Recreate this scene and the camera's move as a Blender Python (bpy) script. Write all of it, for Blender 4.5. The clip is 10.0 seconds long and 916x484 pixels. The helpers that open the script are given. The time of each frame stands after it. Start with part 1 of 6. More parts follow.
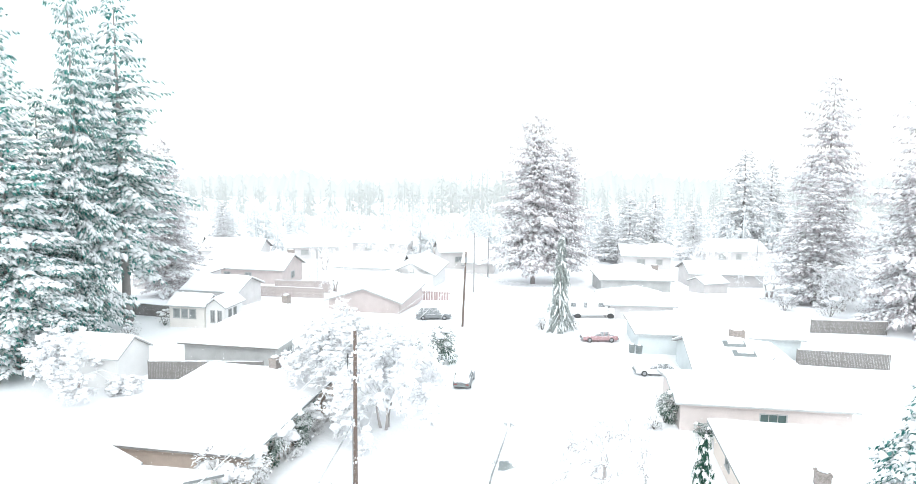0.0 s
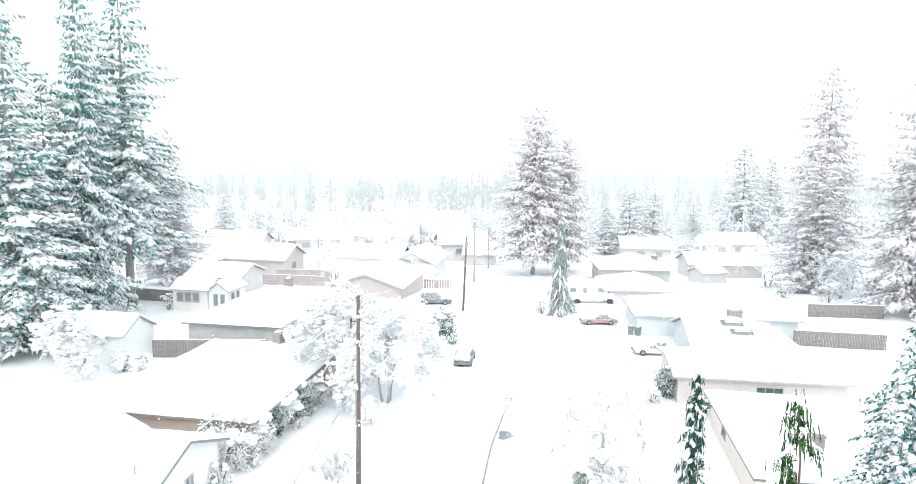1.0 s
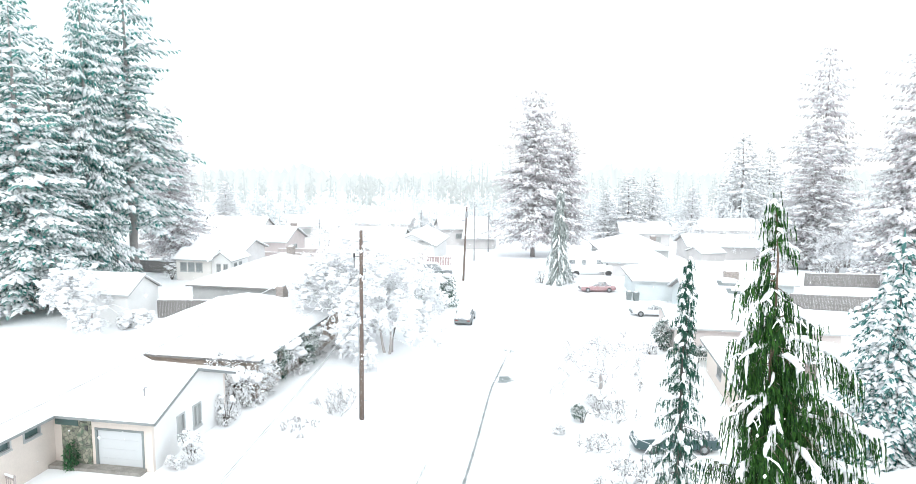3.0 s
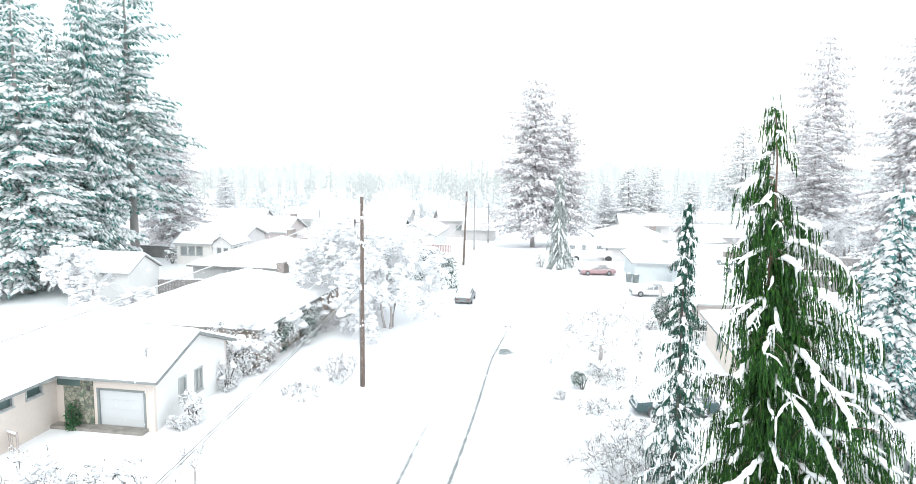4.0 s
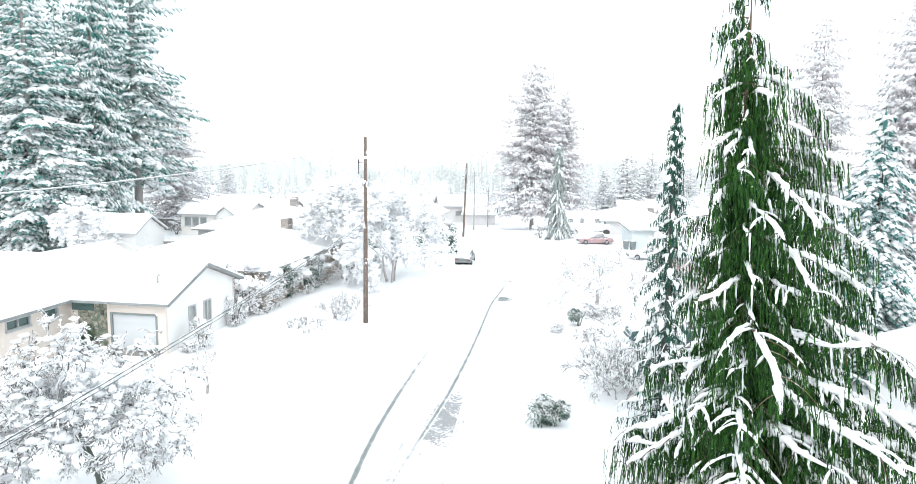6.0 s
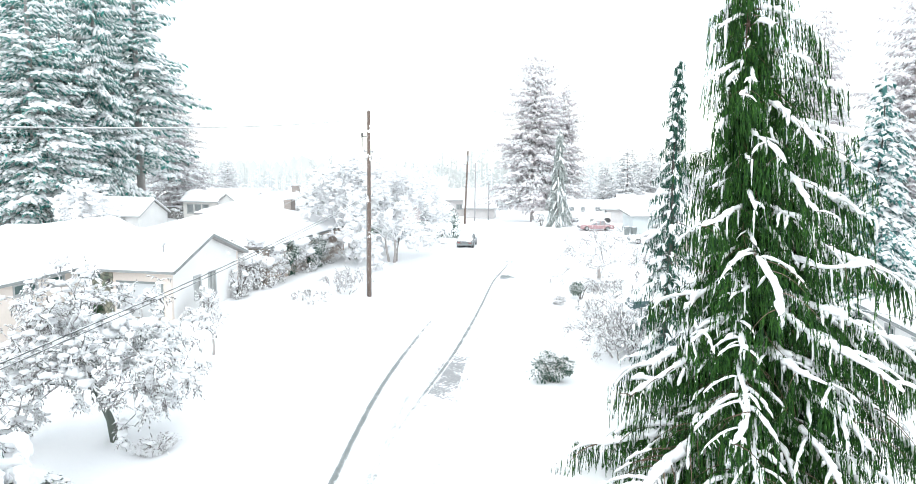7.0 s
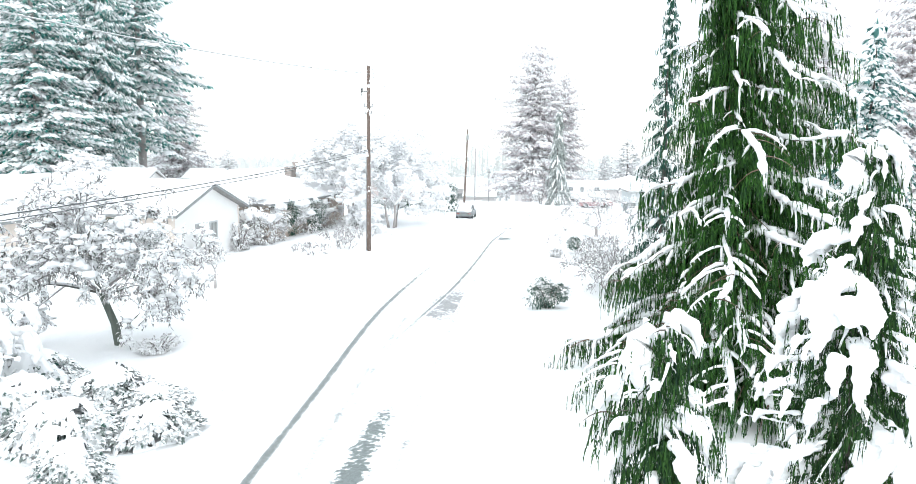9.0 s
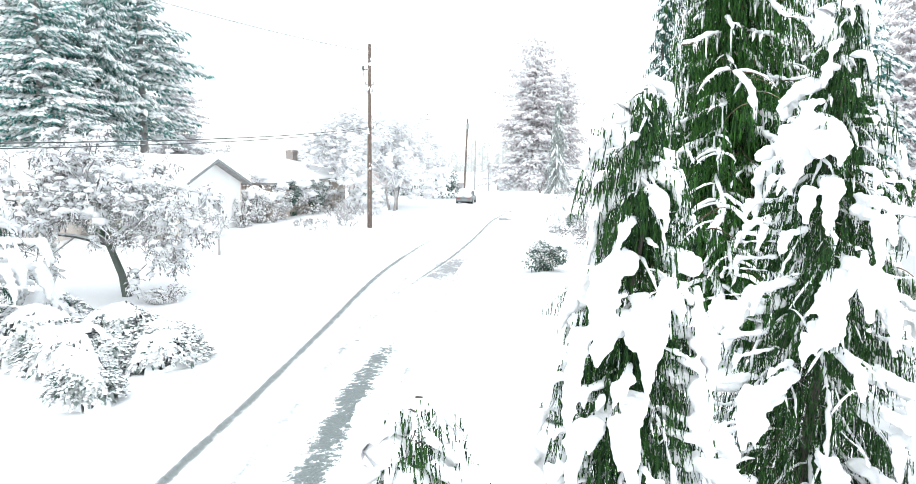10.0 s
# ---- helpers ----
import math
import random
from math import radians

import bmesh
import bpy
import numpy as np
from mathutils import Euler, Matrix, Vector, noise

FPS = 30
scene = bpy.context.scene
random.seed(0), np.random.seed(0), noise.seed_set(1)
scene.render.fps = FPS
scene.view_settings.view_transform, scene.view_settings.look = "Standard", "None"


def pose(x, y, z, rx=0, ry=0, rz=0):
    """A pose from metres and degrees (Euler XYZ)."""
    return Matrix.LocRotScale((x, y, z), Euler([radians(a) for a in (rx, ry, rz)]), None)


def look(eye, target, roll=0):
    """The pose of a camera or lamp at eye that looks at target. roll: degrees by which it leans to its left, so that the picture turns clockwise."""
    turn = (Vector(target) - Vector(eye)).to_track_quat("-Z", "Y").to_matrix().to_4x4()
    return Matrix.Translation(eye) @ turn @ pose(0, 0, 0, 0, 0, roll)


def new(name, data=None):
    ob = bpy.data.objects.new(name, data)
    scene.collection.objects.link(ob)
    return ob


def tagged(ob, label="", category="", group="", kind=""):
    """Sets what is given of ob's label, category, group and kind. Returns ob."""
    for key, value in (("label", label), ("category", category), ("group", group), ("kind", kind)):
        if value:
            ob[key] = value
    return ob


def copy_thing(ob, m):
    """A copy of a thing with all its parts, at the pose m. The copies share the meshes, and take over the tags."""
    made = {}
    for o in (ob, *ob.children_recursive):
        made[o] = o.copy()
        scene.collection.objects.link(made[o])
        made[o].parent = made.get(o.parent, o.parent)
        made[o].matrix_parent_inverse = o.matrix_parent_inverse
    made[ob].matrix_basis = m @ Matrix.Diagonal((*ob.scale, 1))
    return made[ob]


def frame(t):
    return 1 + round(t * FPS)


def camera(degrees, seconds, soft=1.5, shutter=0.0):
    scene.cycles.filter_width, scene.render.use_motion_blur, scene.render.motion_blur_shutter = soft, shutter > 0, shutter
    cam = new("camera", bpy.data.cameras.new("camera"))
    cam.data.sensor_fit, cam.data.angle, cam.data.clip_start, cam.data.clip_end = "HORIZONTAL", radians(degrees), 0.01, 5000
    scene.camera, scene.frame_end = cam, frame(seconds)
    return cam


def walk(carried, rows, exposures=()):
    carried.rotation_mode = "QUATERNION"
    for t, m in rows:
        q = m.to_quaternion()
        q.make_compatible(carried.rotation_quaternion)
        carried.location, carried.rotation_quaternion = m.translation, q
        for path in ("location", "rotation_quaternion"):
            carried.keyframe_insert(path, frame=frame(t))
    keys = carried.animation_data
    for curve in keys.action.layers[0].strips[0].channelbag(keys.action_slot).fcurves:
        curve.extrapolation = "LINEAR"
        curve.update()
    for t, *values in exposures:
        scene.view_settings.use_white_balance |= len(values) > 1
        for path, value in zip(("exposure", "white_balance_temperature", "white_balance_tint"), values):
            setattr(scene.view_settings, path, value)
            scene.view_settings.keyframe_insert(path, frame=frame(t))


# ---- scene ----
cam = camera(67.5, 10.0, soft=0.8)
PATH = [
    (0, (-0.307, 3.052, 23.285), (-0.305, 5.036, 23.035), 0.8),
    (0.5, (-0.312, 2.432, 22.297), (-0.31, 4.416, 22.047), 0.8),
    (1, (-0.324, 1.929, 21.321), (-0.323, 3.913, 21.071), 0.8),
    (1.5, (-0.328, 1.248, 20.367), (-0.326, 3.233, 20.117), 0.7),
    (2, (-0.267, 0.709, 19.44), (-0.266, 2.693, 19.19), 0.7),
    (2.5, (-0.283, 0.519, 18.448), (-0.282, 2.503, 18.198), 0.7),
    (4, (-0.332, -0.028, 15.293), (-0.33, 1.956, 15.042), 0.7),
    (4.5, (-0.335, -0.214, 14.227), (-0.332, 1.77, 13.977), 0.8),
    (5, (-0.382, -0.361, 13.177), (-0.38, 1.624, 12.927), 0.7),
    (5.5, (-0.275, -1.219, 12.323), (-0.272, 0.765, 12.072), 0.7),
    (7, (-0.5, -2.508, 9.697), (-0.497, -0.524, 9.447), 0.7),
    (7.5, (-0.451, -2.611, 8.905), (-0.449, -0.627, 8.655), 0.7),
    (8, (-0.382, -2.855, 8.143), (-0.38, -0.871, 7.893), 0.7),
    (8.5, (-0.337, -3.151, 7.411), (-0.335, -1.166, 7.161), 0.7),
    (9, (-0.308, -3.447, 6.633), (-0.307, -1.463, 6.384), 0.8),
    (9.5, (-0.26, -3.71, 5.857), (-0.258, -1.725, 5.608), 0.8),
    (10, (-0.289, -4.181, 5.089), (-0.288, -2.197, 4.84), 0.8),
]
walk(cam, [(t, look(eye, goal, roll)) for t, eye, goal, roll in PATH])

# ---- world and light: a bright overcast sky with falling snow ----
SUN_EL, SUN_AZ = radians(42), radians(200)
world = bpy.data.worlds.new("overcast")
scene.world = world
world.use_nodes = True
wn, wl = world.node_tree.nodes, world.node_tree.links
wn.clear()
w_out = wn.new("ShaderNodeOutputWorld")
w_sky = wn.new("ShaderNodeTexSky")
w_sky.sky_type, w_sky.sun_disc = "NISHITA", False
w_sky.sun_elevation, w_sky.sun_rotation = SUN_EL, SUN_AZ
w_b1 = wn.new("ShaderNodeBackground")
w_b1.inputs["Strength"].default_value = 0.05
wl.new(w_sky.outputs[0], w_b1.inputs["Color"])
w_b2 = wn.new("ShaderNodeBackground")
w_b2.inputs["Color"].default_value = (0.935, 0.99, 0.985, 1)
w_b2.inputs["Strength"].default_value = 0.86
w_add = wn.new("ShaderNodeAddShader")
wl.new(w_b1.outputs[0], w_add.inputs[0])
wl.new(w_b2.outputs[0], w_add.inputs[1])
wl.new(w_add.outputs[0], w_out.inputs["Surface"])
sun_data = bpy.data.lights.new("sun", "SUN")
sun_data.energy, sun_data.angle, sun_data.color = 0.6, radians(40), (0.97, 1.0, 0.97)
sun = new("sun", sun_data)
sun.matrix_world = look((0, -20, 60), (0, -20 + 60 / math.tan(SUN_EL) * 0.9, 0))
scene.view_settings.exposure = 0.72

# ---- materials ----
SNOW = (0.93, 0.935, 0.945)


def nodes_of(name):
    m = bpy.data.materials.new(name)
    m.use_nodes = True
    nt = m.node_tree
    b = nt.nodes["Principled BSDF"]
    co = nt.nodes.new("ShaderNodeTexCoord")
    return m, nt, b, co


def tex(nt, co, scale, detail=4.0, out="Object"):
    n = nt.nodes.new("ShaderNodeTexNoise")
    n.inputs["Scale"].default_value, n.inputs["Detail"].default_value = scale, detail
    nt.links.new(co.outputs[out], n.inputs["Vector"])
    return n


def ramp(nt, src, lo, hi, c0=(0, 0, 0, 1), c1=(1, 1, 1, 1)):
    r = nt.nodes.new("ShaderNodeValToRGB")
    r.color_ramp.elements[0].position, r.color_ramp.elements[1].position = lo, hi
    r.color_ramp.elements[0].color, r.color_ramp.elements[1].color = c0, c1
    nt.links.new(src, r.inputs[0])
    return r


def mixc(nt, fac, a, b):
    m = nt.nodes.new("ShaderNodeMix")
    m.data_type = "RGBA"
    for sock, v in ((m.inputs["Factor"], fac), (m.inputs[6], a), (m.inputs[7], b)):
        if isinstance(v, (tuple, float, int)):
            sock.default_value = v if not isinstance(v, tuple) else (*v[:3], 1)
        else:
            nt.links.new(v, sock)
    return m.outputs[2]


def math2(nt, op, a, b, clamp=False):
    m = nt.nodes.new("ShaderNodeMath")
    m.operation, m.use_clamp = op, clamp
    for sock, v in zip(m.inputs, (a, b)):
        if isinstance(v, (float, int)):
            sock.default_value = v
        else:
            nt.links.new(v, sock)
    return m.outputs[0]


def bump(nt, b, height, strength, dist):
    bp = nt.nodes.new("ShaderNodeBump")
    bp.inputs["Strength"].default_value, bp.inputs["Distance"].default_value = strength, dist
    nt.links.new(height, bp.inputs["Height"])
    nt.links.new(bp.outputs[0], b.inputs["Normal"])


def plain(name, col, rough=0.7, scale=6.0, vary=0.25, metal=0.0, fine=40.0, relief=0.01, island=False):
    """Two scales of variation round one base colour, and a fine relief."""
    m, nt, b, co = nodes_of(name)
    col = tuple(c * 0.84 for c in col)
    dark = tuple(c * (1 - vary) for c in col)
    lite = tuple(min(1, c * (1 + vary)) for c in col)
    n1, n2 = tex(nt, co, scale), tex(nt, co, fine, 2.0)
    f = math2(nt, "ADD", math2(nt, "MULTIPLY", n1.outputs[0], 0.6), math2(nt, "MULTIPLY", n2.outputs[0], 0.4))
    c = mixc(nt, ramp(nt, f, 0.35, 0.65).outputs[0], dark, lite)
    if island:
        oi = nt.nodes.new("ShaderNodeObjectInfo")
        k = math2(nt, "ADD", math2(nt, "MULTIPLY", oi.outputs["Random"], 0.35), 0.0)
        c = mixc(nt, k, c, dark)
    nt.links.new(c, b.inputs["Base Color"])
    b.inputs["Roughness"].default_value, b.inputs["Metallic"].default_value = rough, metal
    if relief:
        bump(nt, b, n2.outputs[0], 0.5, relief)
    return m


def snowy(name, col, cover, soft=0.35, scale=1.2, rough=0.8, vary=0.4, dust=0.0, second=None, fine=9.0, bite=0.9):
    """A surface with settled snow on whatever faces up. cover: how far the snow reaches down the sides. dust: fine rime all over."""
    m, nt, b, co = nodes_of(name)
    col = tuple(c * 0.84 for c in col)
    second = second and tuple(c * 0.84 for c in second)
    geo = nt.nodes.new("ShaderNodeNewGeometry")
    sep = nt.nodes.new("ShaderNodeSeparateXYZ")
    nt.links.new(geo.outputs["Normal"], sep.inputs[0])
    n1, n2 = tex(nt, co, scale), tex(nt, co, scale * fine, 3.0)
    up = math2(nt, "ADD", sep.outputs["Z"], math2(nt, "MULTIPLY", math2(nt, "SUBTRACT", n1.outputs[0], 0.5), 1.6))
    up = math2(nt, "ADD", up, math2(nt, "MULTIPLY", math2(nt, "SUBTRACT", n2.outputs[0], 0.5), bite))
    f = math2(nt, "DIVIDE", math2(nt, "ADD", up, cover - 0.5), soft, True)
    rnd = geo.outputs["Random Per Island"]
    c0 = mixc(nt, rnd, tuple(c * (1 - vary) for c in col), second or tuple(min(1, c * (1 + vary)) for c in col))
    if dust:
        c0 = mixc(nt, ramp(nt, n2.outputs[0], 0.75 - dust, 0.95 - dust * 0.6).outputs[0], c0, SNOW)
    nt.links.new(mixc(nt, f, c0, SNOW), b.inputs["Base Color"])
    b.inputs["Roughness"].default_value = rough
    b.inputs["Specular IOR Level"].default_value = 0.25
    bump(nt, b, n2.outputs[0], 0.4, 0.03)
    return m


def snow_material():
    m, nt, b, co = nodes_of("snow")
    n1, n2, n3 = tex(nt, co, 0.25), tex(nt, co, 2.2), tex(nt, co, 45.0, 2.0)
    nt.links.new(mixc(nt, n1.outputs[0], (0.90, 0.91, 0.925), (0.95, 0.95, 0.955)), b.inputs["Base Color"])
    b.inputs["Roughness"].default_value = 0.85
    b.inputs["Specular IOR Level"].default_value = 0.2
    h = math2(nt, "ADD", math2(nt, "MULTIPLY", n2.outputs[0], 1.0), math2(nt, "MULTIPLY", n3.outputs[0], 0.12))
    bump(nt, b, h, 0.5, 0.10)
    return m


def slush_material(name, wet, ragged=1.0, sharp=0.30):
    """Snow worn through to wet asphalt where the mesh attribute 'bare' is high, with a ragged edge."""
    m, nt, b, co = nodes_of(name)
    at = nt.nodes.new("ShaderNodeAttribute")
    at.attribute_name = "bare"
    n1, n2, n3 = tex(nt, co, 1.3), tex(nt, co, 9.0), tex(nt, co, 38.0, 3.0)
    k = math2(nt, "ADD", at.outputs["Fac"], math2(nt, "MULTIPLY", math2(nt, "SUBTRACT", n1.outputs[0], 0.5), 0.8 * ragged))
    k = math2(nt, "ADD", k, math2(nt, "MULTIPLY", math2(nt, "SUBTRACT", n2.outputs[0], 0.5), 1.1 * ragged))
    k = math2(nt, "ADD", k, math2(nt, "MULTIPLY", math2(nt, "SUBTRACT", n3.outputs[0], 0.5), 1.3))
    f = math2(nt, "DIVIDE", math2(nt, "SUBTRACT", k, 0.42), sharp, True)
    grit = mixc(nt, ramp(nt, n3.outputs[0], 0.35, 0.7).outputs[0], wet, tuple(min(1, c * 2.1) for c in wet))
    nt.links.new(mixc(nt, f, SNOW, grit), b.inputs["Base Color"])
    b.inputs["Roughness"].default_value = 0.6
    bump(nt, b, n3.outputs[0], 0.4, 0.02)
    return m


M_SNOW = snow_material()
M_SLUSH = slush_material("rut_slush", (0.13, 0.142, 0.142), 0.7, 0.34)
M_SLUSH_BROAD = slush_material("broad_rut_slush", (0.12, 0.138, 0.137), 1.9, 0.18)
M_SLUSH_THIN = slush_material("patch_slush", (0.20, 0.20, 0.205), 1.9, 0.18)
M_CYPRESS = snowy("cypress_foliage", (0.004, 0.040, 0.017), -0.95, second=(0.05, 0.16, 0.022), scale=2.0)
M_CYPRESS_DARK = snowy("slim_cypress_foliage", (0.012, 0.09, 0.062), -0.65, second=(0.06, 0.17, 0.12), scale=2.0, dust=0.05)
M_PORCH = snowy("porch_plant_leaves", (0.02, 0.10, 0.04), -0.7, second=(0.10, 0.24, 0.11), scale=2.0)
M_LADEN = snowy("laden_conifer_foliage", (0.004, 0.036, 0.018), -0.6, second=(0.045, 0.13, 0.025), scale=2.0, dust=0.06)
# Haze painted into needle colours: teal on the nearer firs, paler farther off.
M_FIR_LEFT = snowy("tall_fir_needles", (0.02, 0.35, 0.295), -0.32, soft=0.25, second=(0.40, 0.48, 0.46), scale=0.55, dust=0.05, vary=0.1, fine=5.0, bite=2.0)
M_FIR_MID = snowy("haze_paled_fir_needles", (0.66, 0.605, 0.625), -0.4, soft=0.3, second=(0.80, 0.75, 0.765), scale=0.8, dust=0.06, vary=0.06, fine=4.0, bite=1.6)
M_FIR_FAR = snowy("far_haze_fir_needles", (0.72, 0.70, 0.71), -0.2, second=(0.80, 0.785, 0.79), scale=0.6, dust=0.12, vary=0.05, fine=3.0, bite=1.4)
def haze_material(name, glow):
    """Far-off woods, the pale snow haze before them put in as their own glow."""
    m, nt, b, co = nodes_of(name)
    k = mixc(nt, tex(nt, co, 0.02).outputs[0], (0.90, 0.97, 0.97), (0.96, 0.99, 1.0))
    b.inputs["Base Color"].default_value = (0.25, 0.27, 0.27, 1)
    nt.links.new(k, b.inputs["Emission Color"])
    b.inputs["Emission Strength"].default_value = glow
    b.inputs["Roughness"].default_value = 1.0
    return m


# The emission stands for haze; neither woods nor ridge gives off light.
M_WOODS = haze_material("glowing_haze_woods", 0.285)
M_RIDGE = haze_material("glowing_haze_ridge", 0.335)
M_FROST_GLASS = snowy("frosted_car_glass", (0.20, 0.22, 0.23), 0.15, second=(0.30, 0.32, 0.33), scale=1.5, dust=0.28, rough=0.4)
# Cypress far down the street, its haze mixed into the foliage colour.
M_CYPRESS_HAZE = snowy("haze_paled_cypress_foliage", (0.42, 0.50, 0.47), -0.2, second=(0.60, 0.635, 0.62), scale=1.0, dust=0.14)
M_BARK_WARM = snowy("reddish_bark", (0.17, 0.115, 0.085), -0.45, scale=3.0)
M_BUSH = snowy("shrub_leaves", (0.34, 0.33, 0.325), 0.42, second=(0.70, 0.665, 0.665), scale=1.6, dust=0.15, fine=6.0, bite=1.6)
M_BUSH_MIXED = snowy("mixed_leaves", (0.10, 0.19, 0.16), 0.3, second=(0.68, 0.64, 0.645), scale=1.6, dust=0.16, fine=6.0, bite=1.6)
M_LOW_LEAVES = snowy("low_evergreen_leaves", (0.035, 0.13, 0.10), 0.1, second=(0.34, 0.36, 0.345), scale=1.6, dust=0.10, fine=6.0, bite=1.6)
M_BUSH_DARK = snowy("evergreen_leaves", (0.035, 0.13, 0.09), -0.05, second=(0.15, 0.22, 0.18), scale=1.6, dust=0.08, fine=6.0, bite=1.6)
# Near-white base colour stands in for the haze over these snowy woods.
M_WOODS_NEAR = snowy("haze_paled_woods", (0.84, 0.865, 0.87), -0.1, second=(0.88, 0.895, 0.90), scale=0.35, dust=0.05, vary=0.02, fine=3.0, bite=1.0)
M_FIR_GARDEN = snowy("garden_fir_needles", (0.02, 0.21, 0.185), -0.3, soft=0.28, second=(0.16, 0.34, 0.32), scale=0.9, dust=0.04, fine=5.0, bite=2.0)
M_TWIG = snowy("rimed_twigs", (0.88, 0.86, 0.87), 0.85, second=(0.97, 0.95, 0.96), scale=3.0, dust=0.3, vary=0.1)
M_TWIG_NEAR = snowy("snow_lined_twigs", (0.13, 0.14, 0.125), 0.5, second=(0.52, 0.485, 0.485), scale=2.0, dust=0.13, fine=5.0, bite=1.6)
M_TWIG_THIN = snowy("half_bare_twigs", (0.36, 0.34, 0.345), 0.30, second=(0.62, 0.60, 0.60), scale=2.0, dust=0.2, fine=5.0, bite=1.6)
M_BARK = snowy("bark", (0.12, 0.105, 0.095), -0.35, scale=3.0)
M_BARK_GREEN = snowy("mossy_bark", (0.13, 0.165, 0.135), -0.3, second=(0.24, 0.27, 0.235), scale=3.0, dust=0.05)
M_BARK_PALE = snowy("frosted_bark", (0.42, 0.385, 0.37), -0.1, scale=2.0, dust=0.15)
M_POLE = snowy("weathered_pole_wood", (0.10, 0.07, 0.06), -0.62, second=(0.26, 0.20, 0.17), scale=1.4, dust=0.16, fine=7.0, bite=2.2, vary=0.2)
# Plain grey for far poles, the haze before them painted into the wood colour.
M_POLE_FAR = plain("haze_paled_pole_wood", (0.42, 0.42, 0.42), 0.85, 2.0, 0.2)
M_WIRE = snowy("snowed_cable", (0.10, 0.11, 0.11), -0.15, scale=1.5)
M_WIRE_WHITE = snowy("rimed_cable", (0.50, 0.51, 0.51), 0.15, scale=1.5)
M_STEEL = plain("grey_steel", (0.45, 0.46, 0.47), 0.45, 4.0, 0.15, 0.6)
M_ROOF = plain("shingle_edge", (0.34, 0.33, 0.32), 0.85, 3.0, 0.25)
M_FASCIA = plain("fascia_paint", (0.30, 0.32, 0.32), 0.7, 3.0, 0.2)
# Fascia of farther houses, lightened to stand in for haze.
M_FASCIA_PALE = plain("haze_paled_fascia_paint", (0.56, 0.57, 0.57), 0.7, 3.0, 0.12)
M_WHITEWALL = plain("white_siding", (0.97, 0.96, 0.95), 0.7, 0.8, 0.03, fine=12)
M_CREAM = plain("cream_siding", (0.85, 0.755, 0.685), 0.75, 0.8, 0.05, fine=12)
M_PALECREAM = plain("pale_cream_siding", (0.93, 0.89, 0.85), 0.75, 0.8, 0.05, fine=12)
M_BEIGE = plain("rosy_beige_siding", (0.78, 0.70, 0.675), 0.8, 0.8, 0.06, fine=12)
M_TAN = plain("tan_siding", (0.60, 0.50, 0.43), 0.8, 0.8, 0.10, fine=12)
M_GREY = plain("grey_siding", (0.56, 0.565, 0.56), 0.8, 0.8, 0.12, fine=12)
# Siding for distant houses, kept pale to stand in for haze.
M_PALEGREY = plain("haze_paled_grey_siding", (0.74, 0.715, 0.71), 0.8, 0.8, 0.08, fine=12)
M_PALEBLUE = plain("pale_blue_siding", (0.76, 0.81, 0.82), 0.7, 0.8, 0.05, fine=12)
M_BROWN = plain("rosy_brown_siding", (0.68, 0.60, 0.585), 0.8, 0.8, 0.08, fine=12)
M_TRIM = plain("trim_paint", (0.55, 0.56, 0.56), 0.6, 1.0, 0.06)
M_DOORPANEL = plain("garage_door_paint", (0.70, 0.72, 0.735), 0.6, 0.6, 0.03)
M_DARKTRIM = plain("grey_green_trim", (0.27, 0.30, 0.30), 0.7, 2.0, 0.2)
M_FENCE = plain("weathered_fence_wood", (0.30, 0.285, 0.275), 0.9, 2.5, 0.3, island=True)
M_FENCE_BROWN = plain("brown_fence_wood", (0.58, 0.51, 0.49), 0.9, 2.5, 0.2, island=True)
M_FENCE_RED = plain("reddish_fence_wood", (0.55, 0.43, 0.42), 0.9, 2.5, 0.2, island=True)
M_BRICK = plain("chimney_brick", (0.40, 0.355, 0.33), 0.9, 7.0, 0.3, fine=30)
M_TYRE = plain("tyre_rubber", (0.10, 0.10, 0.10), 0.9, 6.0, 0.3)
M_CHROME = plain("dull_alloy", (0.42, 0.43, 0.44), 0.4, 6.0, 0.2, 0.5)
M_LAMP_RED = plain("tail_lamp_lens", (0.30, 0.08, 0.07), 0.3, 3.0, 0.1)
M_LAMP_CLEAR = plain("head_lamp_lens", (0.6, 0.62, 0.63), 0.2, 3.0, 0.1)
M_PAVE = plain("wet_porch_concrete", (0.34, 0.32, 0.29), 0.8, 2.0, 0.3, fine=20)


